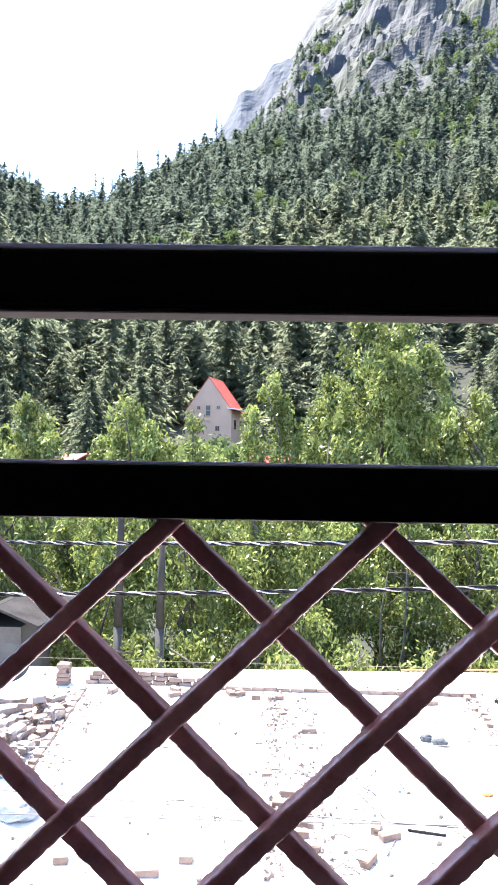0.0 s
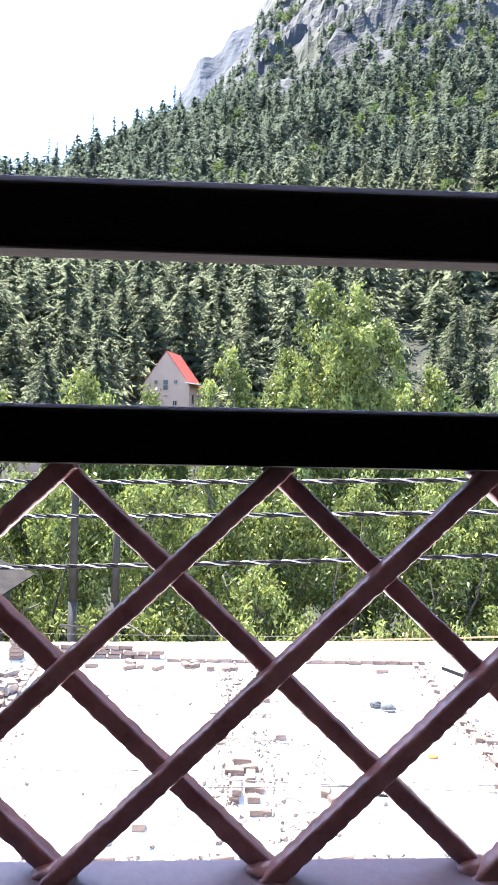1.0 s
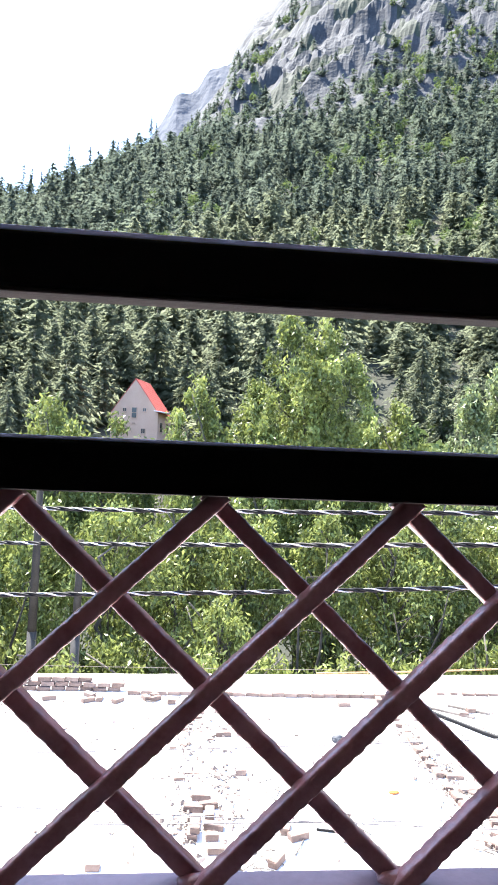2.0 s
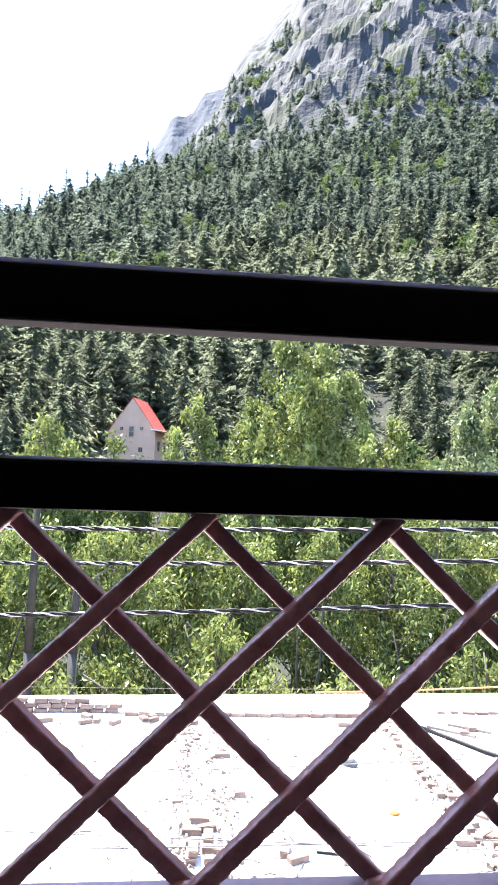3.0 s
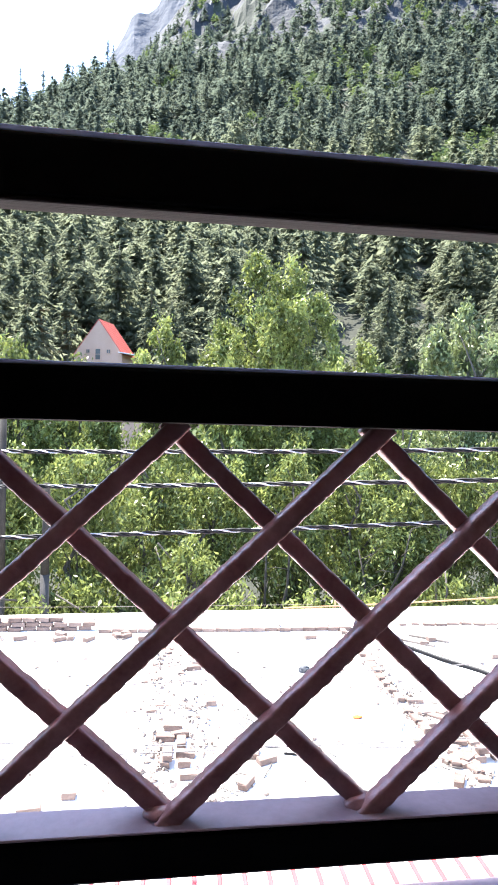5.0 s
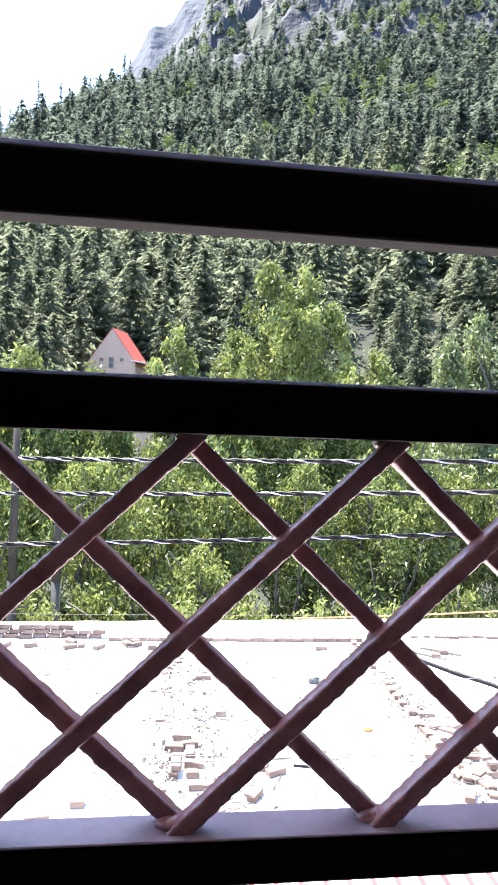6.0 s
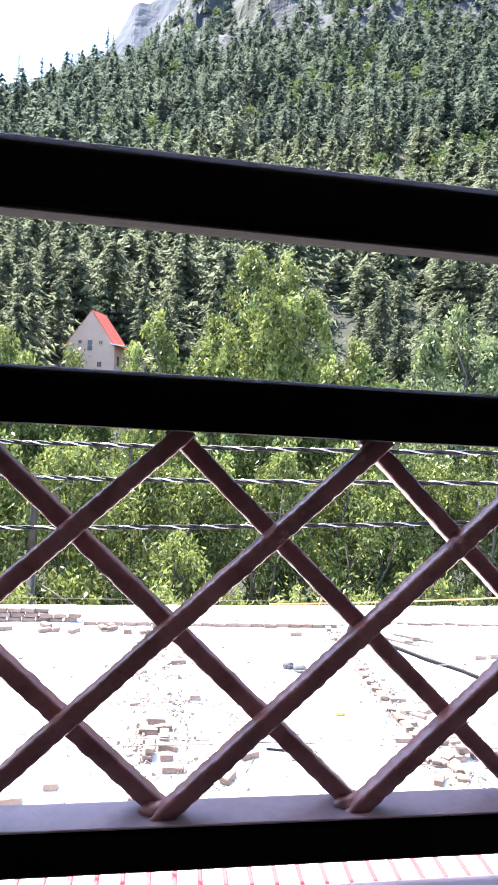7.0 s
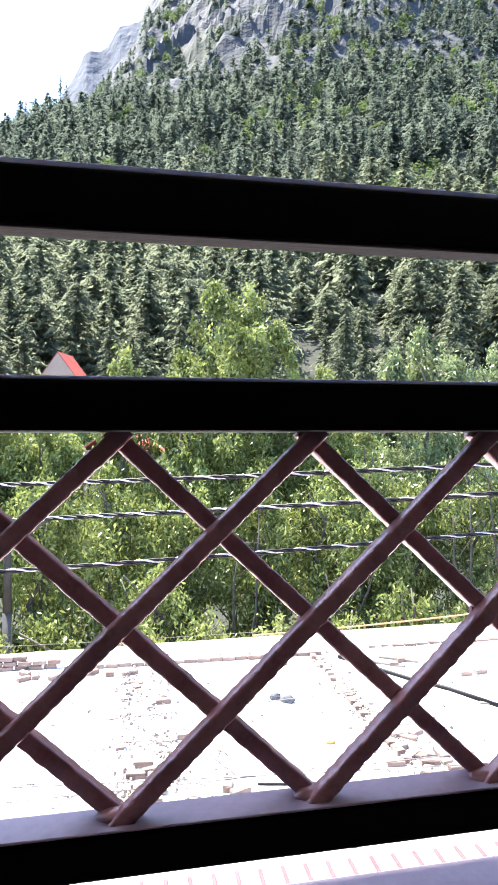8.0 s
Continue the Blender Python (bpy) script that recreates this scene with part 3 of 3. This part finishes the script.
    e = np.stack([-np.sin(b2), np.cos(b2), rng.uniform(-1.5, 1.5, n)], -1) * size * 0.44
    leaves = np.stack([c - d * 0.55 + e, c + d, c - d * 0.55 - e], 1)
    stem = []
    for k in range(3):
        r = h * 0.013
        stem.append([[r * math.cos(2.1 * k), r * math.sin(2.1 * k), -1], [r * math.cos(2.1 * k + 2.1), r * math.sin(2.1 * k + 2.1), -1], [0, 0, h]])
    return np.concatenate([leaves, np.array(stem)])


NEAR_CONIFERS = [conifer_quads(i, h, r, 170, 7, d, f, 1.0) for i, (h, r, d, f) in enumerate(((16, 6.2, 0.40, 0.62), (13, 6.4, 0.25, 0.45), (18, 6.0, 0.5, 0.7), (11, 6.2, 0.30, 0.45), (14, 6.8, 0.12, 0.38)))]
FOOT_CONIFERS = [conifer_quads(20 + i, h, r, 290, 9, d, f, 0.70) for i, (h, r, d, f) in enumerate(((16, 6.0, 0.40, 0.65), (13, 6.2, 0.25, 0.45), (18, 5.6, 0.5, 0.7), (11, 6.0, 0.30, 0.45), (14, 6.6, 0.12, 0.38)))]
FAR_CONIFERS = [conifer_quads(50 + i, h, r, 130, 5, d, f, 1.05) for i, (h, r, d, f) in enumerate(((14, 6.2, 0.4, 0.65), (12, 6.4, 0.3, 0.5), (16, 6.2, 0.5, 0.7), (11, 6.2, 0.35, 0.5), (13, 6.8, 0.15, 0.42), (15, 5.8, 0.45, 0.65)))]
HIGH_CONIFERS = [conifer_quads(80 + i, h, r, 60, 4, d, f, 1.5) for i, (h, r, d, f) in enumerate(((13, 5.2, 0.4, 0.6), (10, 5.4, 0.3, 0.45), (14, 5.0, 0.5, 0.65)))]


def round_quads(seed, h, r, n):
    """A small broadleaf crown of loose leaf clumps."""
    rng = np.random.default_rng(seed)
    clumps = rng.normal(0, 1, (30, 3))
    clumps /= np.linalg.norm(clumps, axis=1)[:, None]
    clumps = clumps * np.array([r, r, h * 0.42]) * rng.uniform(0.5, 1, (30, 1)) + np.array([0, 0, h * 0.55])
    c = clumps[rng.integers(0, 30, n)] + rng.normal(0, r * 0.2, (n, 3))
    d, e = rng.normal(0, 0.33, (n, 3)), rng.normal(0, 0.33, (n, 3))
    return np.stack([c - d, c + e, c + d, c - e], 1)


HILL_BROAD = [round_quads(70 + i, 9 + i, 2.6, 170) for i in range(3)]


def wood(name, pool, spots, material, label, category):
    """Many trees as one mesh."""
    rng = np.random.default_rng(9)
    parts, tints = [], []
    for x, y, z, s in spots:
        q = pool[rng.integers(len(pool))]
        a = rng.uniform(0, 6.283)
        c, sn = math.cos(a) * s, math.sin(a) * s
        turned = q @ np.array([[c, sn, 0], [-sn, c, 0], [0, 0, s * rng.uniform(0.68, 1.08)]]) + np.array([x, y, z])
        parts.append(turned)
        tints.append(np.clip(rng.normal(0.5, 0.40) + rng.normal(0, 0.10, len(q)), 0, 1))
    tagged(quads(name, np.concatenate(parts), material, None, np.concatenate(tints)), label, category, kind="stuff")


def plant_hill():
    rng = np.random.default_rng(11)
    near, far, high, broad, single = [], [], [], [], []
    taken = {}
    tries = 0
    while tries < 27000:
        tries += 1
        az = rng.uniform(-33, 40)
        r = math.sqrt(rng.uniform(78 ** 2, 860 ** 2))
        a = math.radians(az)
        x, y = r * math.sin(a), r * math.cos(a)
        if r > 425:
            if float(np.interp(az, ROCK_AZ, ROCK_TOP, left=0)) <= 21:
                continue
            over = math.degrees(math.atan2(ground_height(az, r), r)) - float(np.interp(az, TREE_AZ, TREE_TOP))
            patch = noise.noise(Vector((x, y, 0)) / 55.0)
            if rng.random() > (1.0 if over < -0.9 else 0.85 * math.exp(-(over + 0.9) / 1.2)) + max(0, patch - 0.2) * 1.6:
                continue
        grid = 6.0 if r < 200 else 7.0 if r < 300 else 8.4
        cell = (int(x // grid), int(y // grid), grid)
        if cell in taken or abs(x + 9.5 - (y - 92) * 0.3) < 7 and r < 98.5 or (r < 100 and abs(x + 8) < 5):
            continue
        taken[cell] = 1
        z = ground_height(az, r) - 0.4
        glade = noise.noise(Vector((x, y, 9)) / 38.0)
        size = rng.uniform(0.55, 1.25) * (0.75 if r < 110 else 1.0 if r < 425 else 0.65)
        if glade > 0.06 and r > 150 and rng.random() < 0.5:
            broad.append((x, y, z, rng.uniform(0.6, 1.1) * (1.0 if r < 300 else 1.3)))
        elif r < 128 and len(single) < 120:
            single.append((x, y, z, size))
        elif r < 240:
            near.append((x, y, z, size))
        elif r < 425:
            far.append((x, y, z, size * (1.2 if r < 300 else 1.4)))
        else:
            high.append((x, y, z, size * 1.75))
    for _ in range(110):
        az, d = rng.uniform(-30, 38), rng.uniform(34, 76)
        a = math.radians(az)
        broad.append((d * math.sin(a), d * math.cos(a), ground_height(az, d) - 0.4, rng.uniform(0.55, 0.85)))
    for _ in range(90):
        az, d = rng.uniform(-13, 26), rng.uniform(66, 92)
        if d > 84 and az < 0:
            continue
        a = math.radians(az)
        broad.append((d * math.sin(a), d * math.cos(a), ground_height(az, d) - 0.4, rng.uniform(0.5, 0.75)))
    wood("hill_conifers", NEAR_CONIFERS, near, NEEDLE, "dense grey-green conifer wood on the slope", "conifer forest")
    wood("upper_conifers", FAR_CONIFERS, far, HAZED_NEEDLE, "dense conifer wood up to the ridge", "conifer forest")
    wood("cliff_conifers", HIGH_CONIFERS, high, HAZED_NEEDLE, "thinning conifers among the rocks below the cliff", "conifer forest")
    wood("hill_broadleaves", HILL_BROAD, broad, HILL_LEAF, "bright green broadleaf trees among conifers", "broadleaf trees")
    meshes = [quads("crown", q, NEEDLE, None, np.clip(np.random.default_rng(i).normal(0.45, 0.2, len(q)), 0, 1)) for i, q in enumerate(FOOT_CONIFERS)]
    trunks = []
    for h in (17, 14, 19, 12, 15):
        trunks.append(part("trunk", tube([(0, 0, -1.5), (0.05, 0, h * 0.5), (0, 0, h * 0.97)], h * 0.014, 6, 0.02), BARK))
    for i, (x, y, z, s) in enumerate(single):
        k = i % 5
        thing = empty("conifer_tree", label="grey-green conifer with layered drooping branches", category="conifer", group="conifers at the foot of the hill")
        thing.matrix_basis = pose(x, y, z, 0, 0, i * 77) @ Matrix.Scale(s, 4)
        shared("trunk", trunks[k].data, thing, Matrix())
        shared("crown", meshes[k].data, thing, Matrix())
    for ob in meshes + trunks:
        bpy.data.objects.remove(ob)


plant_hill()


def ridge_conifers():
    """Tall open conifers that stand out on the skyline."""
    for i, (az, el) in enumerate(((-22.4, 23.6), (-21.4, 23.2), (-20.7, 22.8), (-18.5, 21.8), (-17.0, 22.2), (-16.1, 23.7), (-15.45, 23.5), (-14.7, 23.4), (-14.1, 23.7), (-12.6, 25.8), (-10.85, 25.8), (-10.2, 25.5), (-8.6, 26.4), (-7.0, 27.0), (-5.85, 28.5), (-5.4, 28.1))):
        a = math.radians(az)
        z = ground_height(az, 417) - 0.5
        h = 417 * math.tan(math.radians(el)) - z
        thing = empty("ridge_conifer", (417 * math.sin(a), 417 * math.cos(a), z), label="tall open conifer standing on the skyline", category="conifer", group="conifers on the ridge")
        q = conifer_quads(200 + i, h, 3.8 + 0.5 * (i % 3), 240, 7, 0.3, 0.6, 0.85)
        quads("crown", q, HAZED_NEEDLE, thing, np.clip(np.random.default_rng(i).normal(0.4, 0.2, len(q)), 0, 1))
        part("trunk", tube([(0, 0, -0.5), (0, 0, h * 0.96)], 0.2, 6, 0.02), BARK, thing)


ridge_conifers()


# ---- broadleaf trees behind the roof ----
def leafy_tree(x, y, top, base_half, seed, count, material=LEAF, tops=1, leaf=0.122, label="", full=0.45):
    """Trunk with limbs and a crown of single hanging leaves in clumps."""
    rng = np.random.default_rng(seed)
    height = top - GROUND
    thing = empty("leafy_tree", (x, y, GROUND), label=label, category="tree", group="broadleaf trees behind the roof")
    bm = tube([(rng.normal(0, 0.08) * k, rng.normal(0, 0.08) * k, height * 0.9 * k / 6 - (0.2 if k == 0 else 0)) for k in range(7)], 0.05 + height * 0.009, 8, 0.02)
    clumps, limbs = [], 0
    leaders = [(0.0, 0.0, 1.0, 0.8), (-0.45, 0.2, 0.9, 0.68), (0.45, -0.2, 0.87, 0.68), (0.1, 0.5, 0.93, 0.65)]
    if tops == 2:
        leaders = [(-0.22, 0.0, 1.0, 0.62), (0.24, 0.1, 0.99, 0.5), (-0.6, 0.1, 0.82, 0.5), (0.55, -0.1, 0.88, 0.55), (0.0, -0.4, 0.93, 0.7), (0.1, 0.4, 0.93, 0.7)]
    n = max(40, int(count / 130))
    for i in range(n):
        lx, ly, lh, spread = leaders[i % len(leaders)]
        lx, ly = lx * base_half, ly * base_half
        u = rng.uniform(0, 1) ** 0.85
        z = height * lh * (0.14 + 0.86 * u) - 0.2
        wide = base_half * spread * min(1.0, ((1 - u) / full) ** 0.8) * (0.8 + 0.35 * math.sin(11 * u + seed + i % 4)) + 0.08
        a, q = rng.uniform(0, 6.283), math.sqrt(rng.uniform(0.1, 1.0))
        px, py = lx * min(1, 0.35 + 1.2 * u) + math.cos(a) * wide * q, ly * min(1, 0.35 + 1.2 * u) + math.sin(a) * wide * q
        clumps.append((px, py, z, rng.uniform(0.13, 0.30) * (0.6 + 0.4 * (1 - u))))
        if limbs < 26 and rng.random() < 0.4:
            limbs += 1
            start = Vector((lx * 0.3 * u, ly * 0.3 * u, max(z - 0.8 - 0.6 * wide, 0.4)))
            end = Vector((px, py, z))
            tube([start, start.lerp(end, 0.5) + Vector((0, 0, 0.1)), end], 0.035, 5, 0.008, bm)
    part("trunk", bm, BARK, thing)
    clumps = np.array(clumps)
    pick = rng.integers(0, n, count)
    c = clumps[pick, :3] + rng.normal(0, 1, (count, 3)) * clumps[pick, 3:4] * np.array([1, 1, 1.45])
    d = rng.normal(0, 1, (count, 3)) * np.array([0.6, 0.6, 0.45]) + np.array([0, 0, -0.75])
    d /= np.linalg.norm(d, axis=1)[:, None]
    e = np.cross(d, rng.normal(0, 1, (count, 3)))
    e /= np.linalg.norm(e, axis=1)[:, None] + 1e-6
    size = leaf * rng.uniform(0.6, 1.35, (count, 1))
    verts = np.stack([c - d * size * 0.65, c + e * size * 0.30 - d * size * 0.1, c + d * size * 0.95, c - e * size * 0.30 - d * size * 0.1], 1)
    verts[:, 2] += np.cross(d, e) * size * rng.uniform(-0.3, 0.3, (count, 1))
    # Crown shade is put into the tint: darker low down and in random clumps.
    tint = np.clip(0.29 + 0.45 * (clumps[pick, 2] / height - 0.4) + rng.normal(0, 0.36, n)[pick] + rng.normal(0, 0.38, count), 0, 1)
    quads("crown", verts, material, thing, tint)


YELLOW_GREEN = "tall poplar with bright yellow-green hanging leaves"
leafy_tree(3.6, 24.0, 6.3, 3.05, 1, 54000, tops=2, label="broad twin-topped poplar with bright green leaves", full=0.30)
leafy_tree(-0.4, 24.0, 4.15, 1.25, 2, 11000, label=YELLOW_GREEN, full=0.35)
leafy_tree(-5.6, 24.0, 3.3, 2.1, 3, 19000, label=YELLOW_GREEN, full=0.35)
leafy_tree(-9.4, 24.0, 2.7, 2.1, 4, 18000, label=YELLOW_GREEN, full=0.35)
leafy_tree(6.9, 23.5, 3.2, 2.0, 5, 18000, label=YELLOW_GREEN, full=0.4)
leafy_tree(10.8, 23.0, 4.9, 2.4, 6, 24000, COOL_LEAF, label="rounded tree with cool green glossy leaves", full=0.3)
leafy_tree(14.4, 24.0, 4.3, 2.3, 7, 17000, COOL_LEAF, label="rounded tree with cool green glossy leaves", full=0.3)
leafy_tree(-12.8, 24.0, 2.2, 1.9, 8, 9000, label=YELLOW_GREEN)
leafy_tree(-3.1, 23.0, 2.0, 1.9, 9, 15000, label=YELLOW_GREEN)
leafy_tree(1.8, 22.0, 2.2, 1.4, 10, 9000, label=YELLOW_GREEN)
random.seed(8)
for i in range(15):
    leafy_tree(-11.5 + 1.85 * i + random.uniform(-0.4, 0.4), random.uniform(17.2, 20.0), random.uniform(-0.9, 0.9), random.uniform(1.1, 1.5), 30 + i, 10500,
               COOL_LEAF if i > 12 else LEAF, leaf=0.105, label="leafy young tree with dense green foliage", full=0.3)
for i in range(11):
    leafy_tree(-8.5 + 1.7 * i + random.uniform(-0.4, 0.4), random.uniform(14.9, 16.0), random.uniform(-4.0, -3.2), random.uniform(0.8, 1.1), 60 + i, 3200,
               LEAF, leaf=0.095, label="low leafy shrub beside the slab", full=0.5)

for x, top in ((-0.35, -2.9), (0.55, -2.6)):
    leafy_tree(x, 16.5, top, 0.95, 95 + round(x * 10), 3400, LEAF, leaf=0.095, label="low leafy shrub beside the slab", full=0.5)


def bare_tree(x, y, height, seed, label, twigs):
    """Leafless stems with forking twigs."""
    rng = random.Random(seed)
    thing = empty("bare_tree", (x, y, GROUND), label=label, category="tree", group="bare stems among the trees")
    for stem in range(2):
        a = rng.uniform(0, 6.28)
        top = Vector((math.cos(a) * 0.9, math.sin(a) * 0.5, height * rng.uniform(0.8, 1)))
        mid = top * 0.5 + Vector((rng.uniform(-0.3, 0.3), 0, 0))
        bm = tube([(0.1 * math.cos(a), 0.1 * math.sin(a), -0.2), mid * 0.5 + Vector((rng.uniform(-0.2, 0.2), 0, 0)), mid, mid.lerp(top, 0.5) + Vector((rng.uniform(-0.2, 0.2), 0, 0)), top], 0.06, 7, 0.015)
        for _ in range(twigs):
            start = mid.lerp(top, rng.uniform(-0.4, 1))
            d = Vector((rng.uniform(-1, 1), rng.uniform(-0.6, 0.6), rng.uniform(-0.3, 0.9))) * rng.uniform(0.4, 1.0)
            tube([start, start + d * 0.6, start + d + Vector((0, 0, -0.1))], 0.016, 4, 0.005, bm)
        part("stem", bm, PALE_BARK, thing)


bare_tree(2.7, 16.6, 5.2, 1, "pale bare stems among the foliage", 5)
bare_tree(5.6, 16.8, 4.2, 2, "pale bare stems among the foliage", 5)
bare_tree(9.2, 16.4, 6.3, 3, "tangle of bare grey branches", 22)
bare_tree(10.6, 16.8, 6.5, 4, "tangle of bare grey branches", 22)
bare_tree(-5.0, 16.6, 4.6, 5, "pale bare stems among the foliage", 5)


# ---- things on the roof ----
def pole(x, y, top, label):
    thing = empty("wooden_pole", (x, y, GROUND), label=label, category="pole", group="wooden poles")
    part("upper_pole", tube([(0, 0, 3.3), (0.02, 0, top - GROUND)], 0.10, 10, 0.07), POLE, thing, "grey weathered upper pole")
    part("lower_pole", tube([(0, 0, -0.3), (0, 0, 3.31)], 0.115, 10, 0.105), TAR, thing, "black tarred pole foot")


pole(-3.72, 15.0, 0.3, "tall grey wooden pole with a black tarred foot")
pole(-2.75, 15.0, -1.42, "short grey wooden pole with a black tarred foot")


def satellite_dish():
    thing = empty("satellite_dish", (-4.68, 11.0, ROOF), label="grey satellite dish with faded marking on a stand", category="satellite dish")
    bm = bmesh.new()
    rings = []
    for i in range(8):
        r = 0.42 * i / 7
        rings.append([bm.verts.new((r * math.cos(a), -0.09 + 0.09 * (i / 7) ** 2 * -1, r * 0.78 * math.sin(a))) for a in (6.2832 * k / 32 for k in range(32))])
    for p, q in zip(rings[1:], rings[2:]):
        for k in range(32):
            bm.faces.new((p[k], p[(k + 1) % 32], q[(k + 1) % 32], q[k])).smooth = True
    bm.faces.new(rings[1])
    bmesh.ops.solidify(bm, geom=bm.faces[:], thickness=0.012)
    bm.transform(Matrix.Translation((0, 0, 0.6)) @ pose(0, 0, 0, -12, 0, 8))
    dish = part("dish", bm, DISH_GREY, thing)
    for k in range(7):
        part("mark", box(-0.24 + 0.07 * k, -0.2 + 0.07 * k, -0.205, -0.195, 0.60, 0.65), DISH_MARK, dish)
    part("mast", tube([(0, 0.05, 0), (0, 0.05, 0.55)], 0.022, 8), RENDERED, thing)
    part("arm", tube([(0, -0.05, 0.35), (0, -0.42, 0.42)], 0.012, 6), RENDERED, thing)


satellite_dish()


def shed():
    thing = empty("shed", (0, 0, 0), label="low shed with dark sheet roof and green edge", category="shed")
    part("wall", box(-7.4, -5.5, 13.7, 16.2, GROUND, -3.25), SHADED_RENDER, thing)
    for side in (1, -1):
        m = Matrix.Translation((-5.95, 14.9, -2.80)) @ pose(0, 0, 0, 0, 22 if side > 0 else 158, 0)
        part("roof", box(0.0, 1.0, -1.5, 1.5, -0.025, 0.025, m=m), DARK_SHEET, thing)
    part("roof_edge", box(-7.2, -5.9, 13.3, 13.42, -2.78, -2.64), GREEN_SHEET, thing, "green painted ridge sheet")


shed()


def sack(x, y, size, turn, material, label, name):
    bm = bmesh.new()
    bmesh.ops.create_icosphere(bm, subdivisions=4, radius=1)
    for v in bm.verts:
        p = v.co.copy()
        f = 1 + 0.22 * noise.noise(p * 1.7 + Vector((x, y, 0))) + 0.09 * noise.noise(p * 5)
        v.co = Vector((p.x * size[0] * f, p.y * size[1] * f, max(p.z * size[2] * f, -size[2] * 0.55) + size[2] * 0.55))
    for f in bm.faces:
        f.smooth = True
    ob = part(name, bm, material)
    ob.matrix_basis = pose(x, y, ROOF + 0.002, 0, 0, turn)
    tagged(ob, label, "bag" if "sack" in name or "bag" in name else "scrap")


sack(-3.05, 7.25, (0.34, 0.22, 0.16), -35, WHITE_BAG, "crumpled white woven sack with bluish tinge", "woven_sack")
sack(-3.35, 7.6, (0.22, 0.16, 0.12), 10, BLUE_BAG, "crumpled blue plastic bag on the slab", "plastic_bag")
sack(2.18, 9.75, (0.10, 0.07, 0.06), 20, GREY_PLASTIC, "crumpled grey plastic scrap", "plastic_scrap")
sack(2.34, 9.6, (0.08, 0.12, 0.07), 60, GREY_PLASTIC, "crumpled grey plastic scrap", "plastic_scrap")
sack(2.57, 8.1, (0.07, 0.045, 0.015), 10, ORANGE, "flat orange wrapper on the slab", "orange_wrapper")


def flat_stick(name, a, b, w, h, material, label, category):
    a, b = Vector(a), Vector(b)
    d = b - a
    m = Matrix.Translation((a + b) / 2) @ pose(0, 0, 0, 0, 0, math.degrees(math.atan2(d.y, d.x)))
    ob = part(name, box(-d.length / 2, d.length / 2, -w / 2, w / 2, 0, h, 0.004), material)
    ob.matrix_basis = m
    tagged(ob, label, category)


tagged(part("black_pipe", tube([(3.75, 11.5, ROOF + 0.03), (4.15, 10.85, ROOF + 0.03), (4.6, 10.1, ROOF + 0.03), (5.0, 9.6, ROOF + 0.03), (5.5, 8.6, ROOF + 0.03)], 0.036, 8), CABLE_BLACK), "black plastic water pipe lying on the slab", "pipe")
flat_stick("plank", (4.1, 11.3, ROOF), (4.75, 10.8, ROOF), 0.12, 0.04, TIMBER, "grey weathered plank on the slab", "plank")
flat_stick("plank", (4.5, 11.4, ROOF), (5.1, 11.0, ROOF), 0.10, 0.04, TIMBER, "grey weathered plank on the slab", "plank")
flat_stick("plank", (5.2, 9.0, ROOF), (6.0, 8.6, ROOF), 0.07, 0.03, TIMBER, "grey weathered plank on the slab", "plank")
flat_stick("dark_batten", (1.42, 7.2, ROOF), (1.82, 7.12, ROOF), 0.03, 0.02, CABLE_BLACK, "thin dark batten on the slab", "batten")
for x, y in ((3.35, 12.6), (3.5, 12.7), (3.62, 12.6), (3.45, 12.85), (-0.25, 12.4), (0.1, 12.5)):
    tagged(part("rebar", tube([(x, y, ROOF - 0.05), (x + 0.01, y, ROOF + 0.18), (x + 0.03, y, ROOF + 0.36)], 0.008, 6), RUST), "rusty reinforcing rod standing out of the slab", "rebar", "rebar stubs")
wire("rope", (2.4, 13.0, -3.72), (9.5, 13.2, -3.40), 0.016, ROPE, 0.05, "tan rope stretched along the slab edge", "rope")
wire("thin_wire", (-3.5, 4.6, -1.98), (5.5, 4.6, -1.60), 0.0045, WIRE, 0.05, "thin sagging service wire", "wire")
wire("thin_wire", (-3.5, 4.6, -2.45), (5.5, 4.6, -2.30), 0.0045, WIRE, 0.03, "thin sagging service wire", "wire")
wire("thin_wire", (-3.5, 4.6, -2.20), (5.5, 4.6, -2.55), 0.0045, WIRE, 0.03, "thin sagging service wire", "wire")
wire("string", (-7, 12.3, -3.45), (3, 12.9, -3.62), 0.0035, CHIP, 0.03, "pale string stretched along the slab edge", "string")
